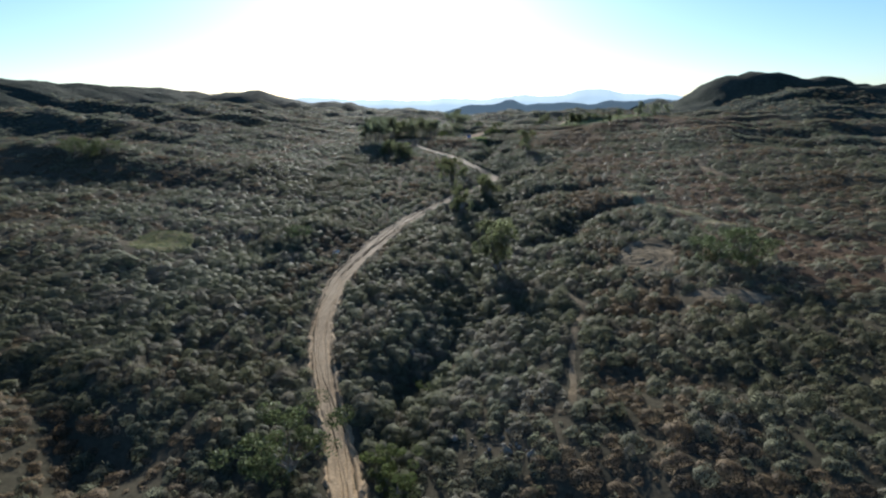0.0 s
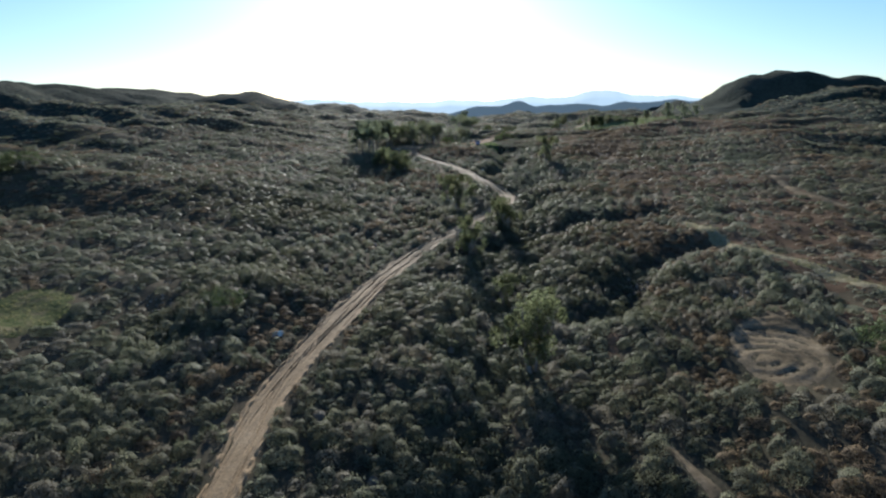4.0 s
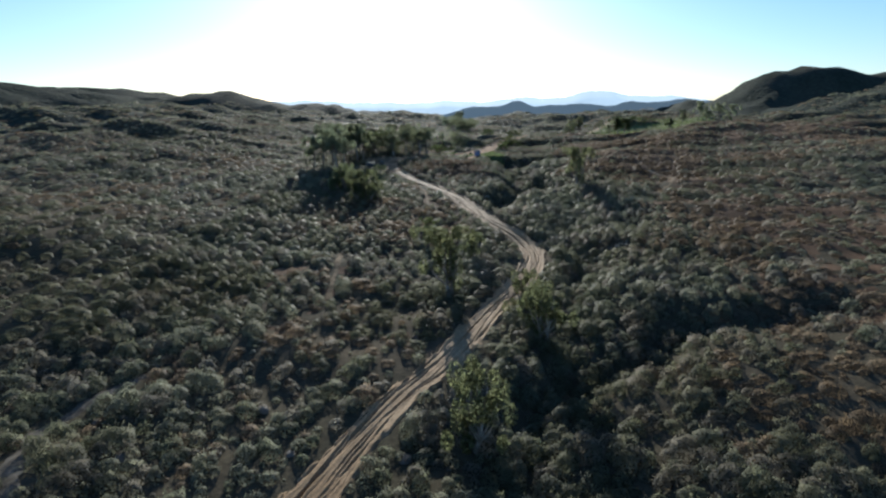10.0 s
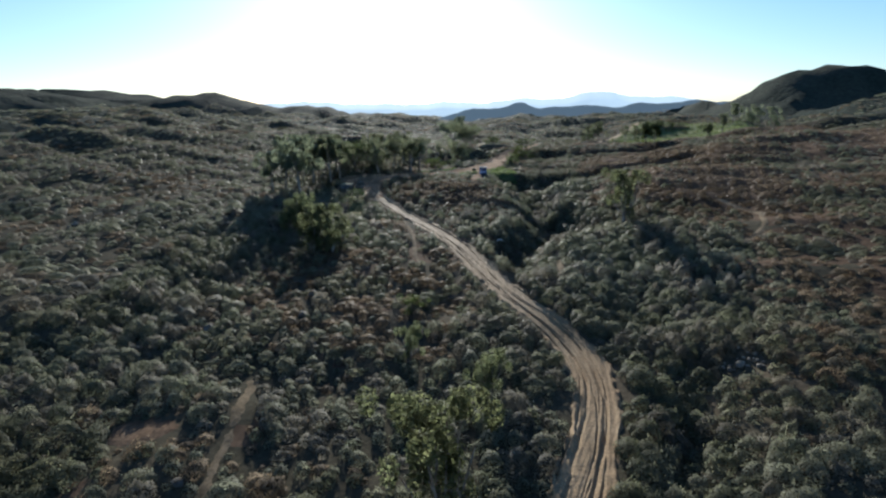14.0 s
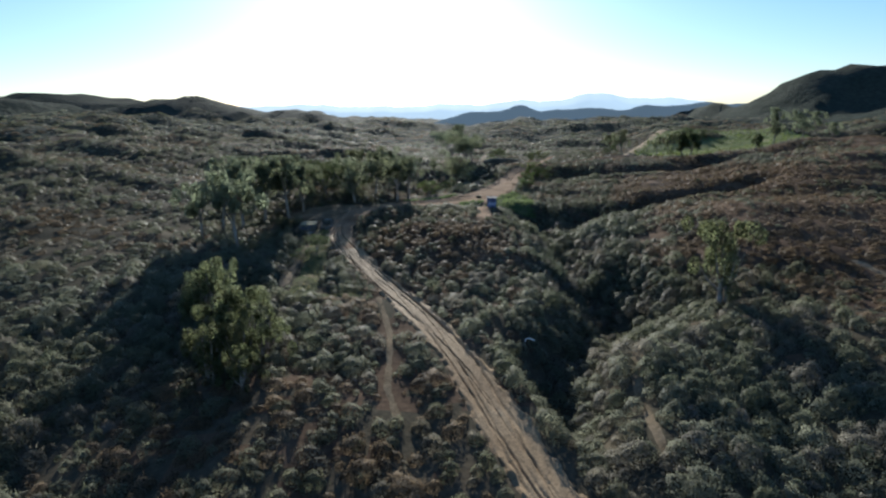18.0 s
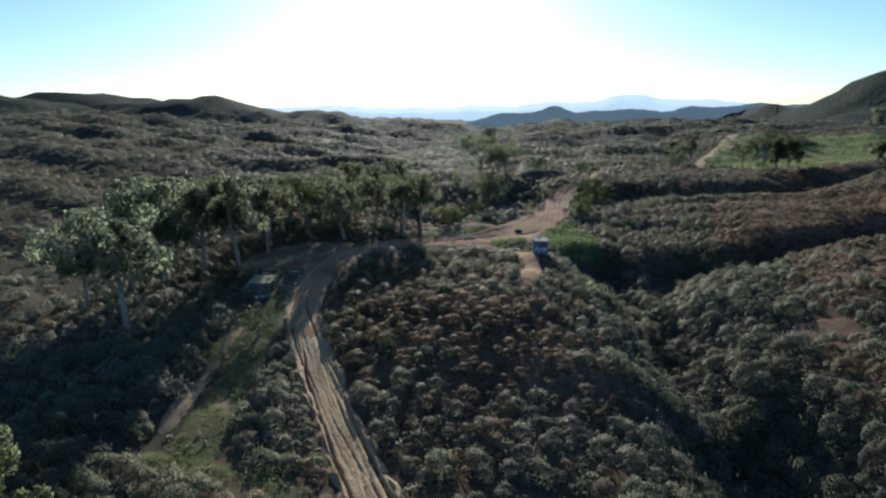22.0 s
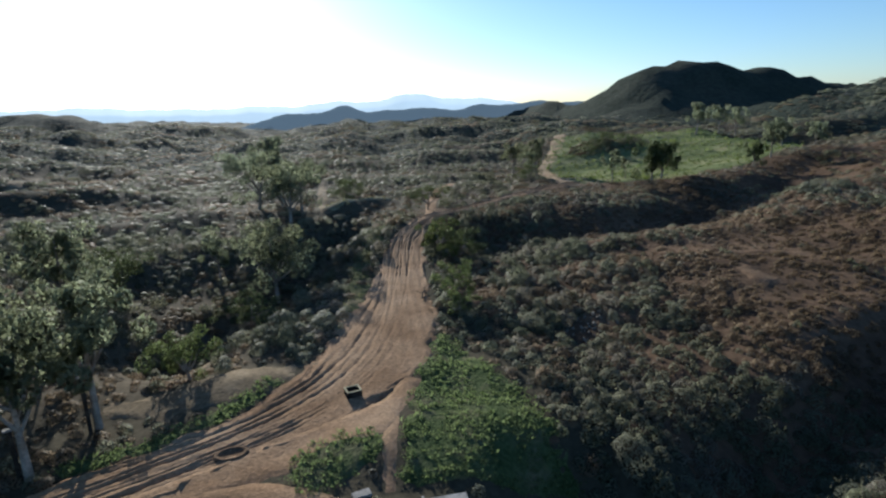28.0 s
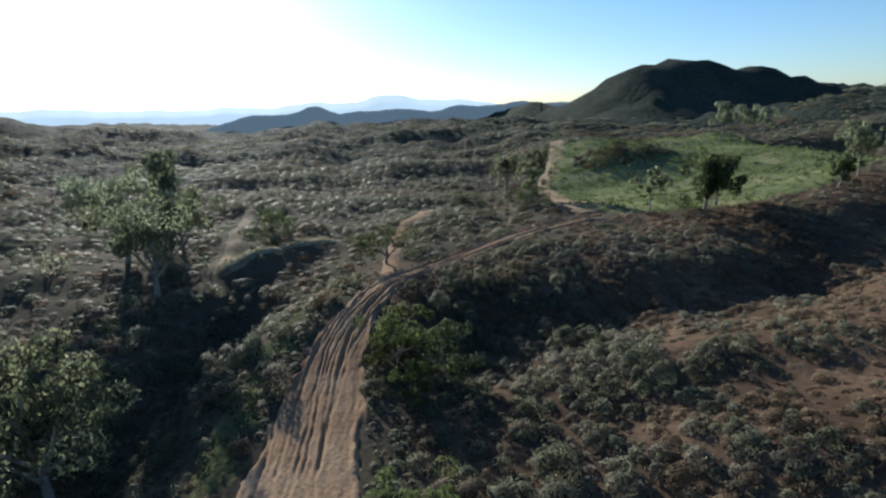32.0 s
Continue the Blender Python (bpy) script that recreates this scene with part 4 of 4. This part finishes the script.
GROVE = [("willow", -11.2, 193.5, 3.4), ("willow", -12.4, 197.5, 4.2), ("willow", -13.2, 201.2, 6.0), ("willow", -18.2, 209.2, 6.2), ("willow", -20.2, 208, 5.4), ("willow", -15.2, 200.4, 5.2), ("willow", -11.4, 199.6, 4.6), ("willow", -14, 195.6, 4.4), ("willow", 31.8, 208.5, 8.2),
         ("gum", -24, 231, 10.8), ("gum", -27.5, 244, 11.5), ("gum", -21.3, 248.5, 11), ("gum", -25.2, 248, 11), ("gum", -30.8, 236, 8.2),
         ("gum", -29.5, 240.5, 10), ("gum", -28, 252, 9.2), ("gum", -20.5, 255.5, 8.8), ("gum", -22, 261, 8.6), ("spread", -12.0, 261.2, 8.6)]
VALLEY_TREES = [("gum", -4.2, 262.5, 8.4), ("gum", -2.2, 266.6, 8.4), ("gum", -9, 268, 8.8), ("oak", -18.5, 267.5, 6.4), ("oak", -15.2, 271.5, 5.8), ("oak", -22.5, 271.5, 6.4), ("oak", -19, 277, 6.0), ("oak", -13.2, 231.2, 2.0), ("oak", -14.6, 228, 1.5), ("oak", 22.4, 333.2, 2.6), ("oak", -98, 158, 5.0), ("oak", -93, 160, 4.0), ("oak", -103, 161, 4.6), ("bright", 2, 272, 3.2),
                ("oak", 5.6, 284.5, 3.4), ("gum", -7.3, 281.7, 9), ("spread", 8.4, 291.3, 8.2), ("gum", 2.9, 295, 4.6), ("spread", 7.5, 325, 9), ("gum", 10.9, 339, 10.5),
                ("spread", 11.4, 312.5, 8.4), ("gum", 13.4, 318, 8.0), ("gum", -14, 275, 8.5), ("oak", 22, 326, 3.2), ("oak", -6, 290, 4.5)]
VERGE = [("bright", 26.6, 294.6, 3.4), ("oak", 29.0, 293.4, 3.2), ("bright", 26.6, 289.8, 2.0), ("bright", 23.1, 279, 2.7), ("bright", 21.8, 274.6, 2.0), ("oak", 31.5, 314, 3.6),
         ("field", 72.6, 315.2, 7.0), ("field", 75.6, 316.4, 6.4), ("thin", 66.4, 317.7, 6.0), ("thin", 70.5, 319.4, 4.4), ("field", 91, 311.8, 4.4), ("gum", 97, 313.3, 6.5), ("gum", 112, 324, 6.6),
         ("gum", 120, 323, 6.0), ("gum", 64, 340.8, 8.2), ("gum", 61.5, 347, 7.2), ("gum", 60, 336, 5.6), ("gum", 126, 364, 9), ("gum", 137.6, 367.5, 8.6),
         ("gum", 144.7, 368.5, 8.2), ("oak", 56.5, 330, 3.0), ("oak", 84, 353, 2.2), ("oak", 88, 356, 2.6), ("oak", 92.5, 358, 2.8), ("oak", 97, 357, 2.4), ("oak", 102, 358.5, 1.9), ("oak", 97, 342, 1.2)]
used = {}
for k, x, y, h in RAVINE_TREES + GROVE + VALLEY_TREES + VERGE:
    i = used.get(k, 0)
    used[k] = i + 1
    m = pose(x, y, float(height(x, y)) - 0.05, 0, 0, 57.0 * i) @ Matrix.Diagonal((h, h, h, 1))
    shapes = PROTO[k]
    if i < len(shapes):
        shapes[i].matrix_basis = m
    else:
        p = shapes[i % len(shapes)]
        c = copy_thing(p, Matrix.Identity(4))
        c.matrix_basis = m

# single shrubs that stand out beside the track
SINGLE = [shrub_shape(3, 8, 0.22, 320, 0.06) for _ in range(6)]
singles = [facing(mesh_of("shrub", v, f, (SHRUB, SAGE, GREENBRUSH)[i % 3]), n) for i, (v, f, n) in enumerate(SINGLE)]
SINGLE_LABEL = ("rounded grey-green shrub standing beside the dirt track", "rounded silvery sagebrush standing beside the dirt track", "rounded fresh green shrub standing beside the dirt track")
cand = spread(-40, 45, 32, 300, 2.9)
d = on_track(cand[:, 0], cand[:, 1])
cand = cand[(d < -1.1) & (d > -13) & (openness(cand[:, 0], cand[:, 1]) < -0.8)]
cand = cand[rng.permutation(len(cand))[:290]]
for i, (x, y) in enumerate(cand):
    ob = new("shrub", singles[i % 6])
    s = rng.uniform(0.5, 0.88)
    ob.matrix_basis = pose(x, y, float(height(x, y)) - 0.06, 0, 0, rng.uniform(0, 360)) @ Matrix.Diagonal((s, s * rng.uniform(0.85, 1.2), s * rng.uniform(0.85, 1.2), 1))
    tagged(ob, SINGLE_LABEL[i % 3], "shrub", group="shrubs beside the track")


# bleached dead shrubs here and there
DEAD = [facing(mesh_of("dead_shrub", v, f, DEADWOOD), n) for v, f, n in [shrub_shape(2, 6, 0.2, 150, 0.07) for _ in range(3)]]
cand = spread(-30, 40, 60, 300, 9.5)
cand = cand[(openness(cand[:, 0], cand[:, 1]) < -0.8) & (off_line(cand[:, 0], cand[:, 1], WAY)[0] < 32)][:70]
for i, (x, y) in enumerate(cand):
    ob = new("dead_shrub", DEAD[i % 3])
    s = rng.uniform(0.35, 0.75)
    ob.matrix_basis = pose(x, y, float(height(x, y)) - 0.05, 0, 0, rng.uniform(0, 360)) @ Matrix.Diagonal((s, s, s * rng.uniform(0.8, 1.3), 1))
    tagged(ob, "bleached grey dead shrub among living chaparral", "shrub", group="dead shrubs on the slopes")


# ---- weeds on the grassy patches ----
def tufts(name, label, material, patches, gap, size):
    """Small leafy clumps over grassy ground."""
    V = []
    for i, (_, _, mat, spec, rag) in enumerate(BARE):
        if mat not in patches:
            continue
        p = np.array(spec[1]) if spec[0] != "oval" else np.array([(spec[1][0] - max(spec[1][2:4]), spec[1][1] - max(spec[1][2:4])), (spec[1][0] + max(spec[1][2:4]), spec[1][1] + max(spec[1][2:4]))])
        g = gap * (2.4 if mat == "MEADOW" else 1)
        q = spread(p[:, 0].min() - 2, p[:, 0].max() + 2, p[:, 1].min() - 2, p[:, 1].max() + 2, g)
        d = inside(q[:, 0], q[:, 1], spec) + 0.5 * rag * patchy(q[:, 0], q[:, 1], i)
        if mat == "MEADOW":
            d = np.where(np.sin(2.0 * (0.97 * q[:, 1] - 0.2 * q[:, 0]) + 1.3 * wobble(q[:, 0], q[:, 1], 24, 0.8)) > 0.1, d, -1.0)
        V.append(q[(d > -0.2) & (on_track(q[:, 0], q[:, 1]) < -0.1) & (patchy(q[:, 0], q[:, 1], 9) > -0.25)])
    q = np.vstack(V)
    n = 7
    z = height(q[:, 0], q[:, 1]) + 0.05
    t = rng.normal(size=(len(q), n, 3, 3)) * np.array([0.6, 0.6, 1.0]) * size * rng.uniform(0.5, 1.4, (len(q), 1, 1, 1))
    t[..., 2] = np.abs(t[..., 2]) + 0.02
    v = t + np.stack([q[:, 0], q[:, 1], z], -1)[:, None, None] + rng.normal(size=(len(q), n, 1, 3)) * np.array([size, size, 0])
    me = mesh_of(name, v.reshape(-1, 3), np.arange(len(q) * n * 3).reshape(-1, 3), material)
    return tagged(new(name, me), label, "grass", kind="stuff")


tufts("weeds", "fresh green weeds on the clearing's slopes", BRIGHT, ("LUSH",), 0.24, 0.085)
tufts("grass", "thin green and straw grass on open strips", DRYBLADE, ("GRASS", "DRYGRASS"), 0.6, 0.09)
tufts("meadow_grass", "uneven green grass across the meadow", MEADOWBLADE, ("MEADOW",), 0.46, 0.27)


# ---- small built things ----
def block(name, size, at, material, parent=None, label="", turn=0.0, bevel=0.012, jitter=0.0):
    """A bevelled block with its foot at this place."""
    bm = bmesh.new()
    bmesh.ops.create_cube(bm, size=1)
    for v in bm.verts:
        v.co = Vector((v.co.x * size[0], v.co.y * size[1], (v.co.z + 0.5) * size[2])) + Vector(rng.normal(0, jitter, 3)) if jitter else Vector((v.co.x * size[0], v.co.y * size[1], (v.co.z + 0.5) * size[2]))
    if bevel:
        bmesh.ops.bevel(bm, geom=list(bm.edges), offset=bevel, segments=1, affect="EDGES")
    me = bpy.data.meshes.new(name)
    bm.to_mesh(me)
    bm.free()
    me.materials.append(material)
    ob = new(name, me)
    ob.parent = parent
    ob.matrix_basis = pose(*at, 0, 0, turn)
    return tagged(ob, label) if label else ob


def stand(name, x, y, turn, label, category, sink=0.03):
    root = tagged(new(name), label, category)
    root.matrix_basis = pose(x, y, float(height(x, y)) - sink, 0, 0, turn)
    return root


# block hut with painted walls and a flat roof
hut = stand("block_hut", 12.75, 250.7, -6, "small blue painted block hut with pale flat roof", "hut", 0.12)
W, D, H = 1.6, 1.9, 1.6
block("wall", (W, 0.15, H), (0, -D / 2 + 0.075, 0), BLUEPAINT, hut, "blue painted front wall")
block("wall", (W, 0.15, H), (0, D / 2 - 0.075, 0), CONCRETE, hut)
block("wall", (0.15, D - 0.3, H), (-W / 2 + 0.075, 0, 0), BLUEPAINT, hut)
block("wall", (0.15, D - 0.3, H), (W / 2 - 0.075, 0, 0), BLUEPAINT, hut)
roof = block("roof", (W + 0.12, D + 0.12, 0.13), (0, 0, H), CONCRETE, hut, "pale stained concrete roof slab")
block("parapet", (0.1, D + 0.12, 0.14), (-W / 2 - 0.01, 0, H + 0.13), CONCRETE, hut)
hatch = block("roof_hatch", (0.56, 0.34, 0.05), (-0.05, 0.5, 0.13), CONCRETE, roof, "raised kerb round two dark openings", 0, 0.01)
for bx in (-0.13, 0.13):
    block("opening", (0.19, 0.22, 0.006), (bx - 0.05, 0.5, 0.18), DARKPAINT, roof, "dark opening", 0, 0.0)
for bx, by, bw, bd, t in ((-0.25, 0.02, 0.07, 0.34, 12), (-0.02, -0.04, 0.06, 0.26, -10), (0.52, -0.3, 0.08, 0.4, 14), (0.62, 0.1, 0.07, 0.2, -8)):
    block("paint_mark", (bw, bd, 0.004), (bx, by, 0.131), DARKPAINT, roof, "", t, 0.0)
for k in range(9):
    w = 0.09 + 0.05 * (k % 3)
    block("paint_mark", (w, 0.006, 0.26 + 0.26 * ((k * 5) % 4) / 3), (-0.68 + k * 0.165, -D / 2 - 0.004, 0.35 + 0.16 * ((k * 7) % 3)), PALEPAINT, hut, "", 0, 0.0)
for k in range(4):
    block("paint_mark", (0.34, 0.006, 0.06), (-0.56 + k * 0.37, -D / 2 - 0.008, 0.3 + 0.22 * (k % 3)), PALEPAINT, hut, "", 0, 0.0)

# open tarred trough in the sand
trough = stand("trough", 11.55, 264.8, 6, "open dark square block trough with pale rim", "trough", 0.05)
for sx, sy, x, y in ((0.9, 0.1, 0, -0.36), (0.9, 0.1, 0, 0.36), (0.1, 0.62, -0.4, 0), (0.1, 0.62, 0.4, 0)):
    block("side", (sx, sy, 0.42), (x, y, 0), DARKBOX, trough)
    block("rim", (sx + 0.03, sy + 0.03, 0.05), (x, y, 0.42), RIM, trough, "pale worn rim")
block("bottom", (0.7, 0.62, 0.06), (0, 0, 0.06), DARKBOX, trough)
tagged(block("concrete_slab", (0.85, 0.5, 0.16), (10.4, 256.1, float(height(10.4, 256.1)) + 0.02), CONCRETE, None, "", 8, 0.02, 0.01), "short pale concrete slab lying on sandy loop", "slab")

# ruined stone footing beside the track
ruin = stand("stone_ruin", -17.0, 243.5, 4, "ruined stone footing with tan earth top and open bay", "ruin", 0.1)
STONES = []
for k in range(6):
    o = block("stone", (rng.uniform(0.3, 0.42), rng.uniform(0.26, 0.34), rng.uniform(0.19, 0.25)), (0, 0, 0), STONE, ruin, "", 0, 0.03, 0.02)
    STONES.append(o.data)
    bpy.data.objects.remove(o)


def stone_wall(x0, y0, x1, y1, high, ragged):
    n = int(math.hypot(x1 - x0, y1 - y0) / 0.36)
    for i in range(n):
        k = (i + 0.5) / n
        for row in range(max(1, int(high / 0.22 + rng.uniform(-ragged, ragged)))):
            o = new("stone", STONES[rng.integers(6)])
            o.parent = ruin
            o.matrix_basis = pose(x0 + (x1 - x0) * k + rng.normal(0, 0.03), y0 + (y1 - y0) * k + rng.normal(0, 0.03), row * 0.215 - 0.05, rng.normal(0, 3), rng.normal(0, 3), math.degrees(math.atan2(y1 - y0, x1 - x0)) + rng.normal(0, 7))


stone_wall(-1.25, -1.55, 1.25, -1.55, 1.0, 0.3)
stone_wall(-1.25, -1.5, -1.3, 1.5, 1.0, 0.5)
stone_wall(1.25, -1.4, 1.2, 1.5, 1.1, 0.5)
stone_wall(-1.2, 1.6, 1.2, 1.6, 1.1, 0.5)
block("fill", (2.3, 2.9, 0.9), (0, 0, 0.0), STONE, ruin, "", 0, 0.03, 0.02)
block("slab", (2.35, 2.95, 0.1), (0, 0, 0.9), RIM, ruin, "tan earth and concrete top", 0, 0.03, 0.02)
# the open bay: four low walls round a dark hollow
stone_wall(2.0, -1.2, 3.4, -1.3, 0.7, 0.5)
stone_wall(2.0, -1.1, 1.95, 2.3, 0.95, 0.5)
stone_wall(3.5, -1.2, 3.45, 2.3, 0.8, 0.7)
stone_wall(2.0, 2.4, 3.4, 2.4, 1.1, 0.5)
block("beam", (1.3, 0.16, 0.14), (2.7, 2.4, 1.0), CONCRETE, ruin, "pale concrete beam", 2, 0.02, 0.01)
for k in range(6):
    block("paint_mark", (0.1 + 0.05 * (k % 2), 0.008, 0.3 + 0.09 * (k % 3)), (-0.95 + k * 0.27, -1.76, 0.28 + 0.06 * (k % 2)), BLUEPAINT, ruin, "blue spray paint on the stones", 0, 0.0)
tagged(block("concrete_slab", (0.55, 0.4, 0.16), (-16.2, 240.9, float(height(-16.2, 240.9)) + 0.02), CONCRETE, None, "", 20, 0.02, 0.01), "pale broken concrete lump fallen before the ruin", "slab")


# heaps of broken stone
def rock_mesh(k):
    bm = bmesh.new()
    bmesh.ops.create_icosphere(bm, subdivisions=1, radius=1)
    for v in bm.verts:
        v.co *= rng.uniform(0.7, 1.15)
        v.co.z *= 0.7
    me = bpy.data.meshes.new("rock")
    bm.to_mesh(me)
    bm.free()
    me.materials.append(PALESTONE)
    return me


ROCKS = [rock_mesh(k) for k in range(6)]


def rock_heap(x, y, count, wide, size, label):
    heap = stand("rock_heap", x, y, 0, label, "rocks", 0.0)
    for _ in range(count):
        a, b = rng.normal(0, wide, 2)
        o = new("rock", ROCKS[rng.integers(6)])
        o.parent = heap
        s = size * math.exp(rng.normal(0, 0.4))
        o.matrix_basis = pose(a, b, float(height(x + a, y + b)) - float(height(x, y)) + s * 0.35 + max(0, 0.25 - 0.2 * math.hypot(a, b)), rng.uniform(0, 360), rng.uniform(0, 40), rng.uniform(0, 360)) @ Matrix.Diagonal((s, s, s, 1))


for x, y, n, w, s in HEAPS:
    rock_heap(x, y, n, w, s, "heap of pale broken stones lying among shrubs")


# a crumpled white sheet beside the track
def crumple(name, x, y, w, d, high, material, label, category):
    u, v = np.meshgrid(np.linspace(-1, 1, 9), np.linspace(-1, 1, 7), indexing="ij")
    p = np.stack([x + u * w + rng.normal(0, 0.07, u.shape), y + v * d + rng.normal(0, 0.06, u.shape), u * 0], -1)
    p[..., 2] = height(p[..., 0], p[..., 1]) + high * (1 - 0.6 * u * u - 0.5 * v * v) + rng.normal(0, 0.09, u.shape)
    ob = new(name, mesh_of(name, p.reshape(-1, 3), sheet(9, 7), material, False))
    m = ob.modifiers.new("thick", "SOLIDIFY")
    m.thickness = 0.012
    return tagged(ob, label, category)


crumple("plastic_sheet", -17.4, 90.8, 0.6, 0.4, 0.35, SHEETING, "crumpled white plastic sheet dumped beside the track", "litter")


# dark posts by the clearing and a broken bough on the sand
for x, y, h in ((-2.5, 266.2, 3.3), (-4.6, 262.6, 2.6)):
    post = stand("wooden_post", x, y, 15, "dark weathered wooden post beside the clearing", "post")
    block("shaft", (0.2, 0.2, h), (0, 0, 0), DARKWOOD, post, "", 0, 0.02, 0.01)
    block("cap", (0.5, 0.3, 0.08), (0, 0, h), CONCRETE, post, "pale flat cap")
bough = stand("fallen_branch", 20.4, 279.5, 70, "dark broken branch lying on the sandy track", "branch", -0.12)
for path, r in (([(-1.6, 0, 0.03), (-0.5, 0.1, 0.1), (0.6, -0.05, 0.06), (1.5, 0.1, 0.02)], [0.06, 0.055, 0.04, 0.015]),
                ([(-0.5, 0.1, 0.1), (-0.1, 0.6, 0.2), (0.2, 1.0, 0.1)], [0.035, 0.03, 0.01]), ([(0.4, -0.03, 0.06), (0.9, -0.5, 0.15), (1.1, -0.9, 0.05)], [0.03, 0.025, 0.01])):
    v, f = tube(path, r, 6)
    part("limb" if r[0] < 0.05 else "stem", mesh_of("limb", v, f, DARKWOOD), bough)


# shallow pit scraped in the sand
def scrape(x, y, r, label):
    u, a = np.meshgrid(np.linspace(0.02, 1, 9), np.linspace(0, 2 * math.pi, 25), indexing="ij")
    px, py = x + 1.25 * r * u * np.cos(a), y + 0.8 * r * u * np.sin(a)
    z = height(px, py) + 0.08 + 0.09 * np.exp(-((u - 0.8) / 0.16) ** 2) - 0.05 * np.clip(1 - u, 0, 1) - 0.25 * np.clip((u - 0.9) * 10, 0, 1)
    return tagged(new("pit", mesh_of("pit", np.stack([px, py, z], -1).reshape(-1, 3), sheet(9, 25)[:, ::-1], REDSOIL)), label, "pit")


scrape(4.8, 261.2, 0.75, "shallow dug pit with raised rim in the sandy clearing")


# a bent length of white pipe thrown into the ravine
pipe = stand("plastic_pipe", 11.7, 203.6, 20, "bent white plastic pipe lying in the shaded ravine", "litter", -0.55)
v, f = tube([(-0.45, 0.0, 0.0), (-0.2, 0.12, 0.18), (0.05, 0.1, 0.2), (0.5, -0.15, 0.02)], [0.07, 0.07, 0.07, 0.07], 8)
part("tube", mesh_of("tube", v, f, SHEETING), pipe)
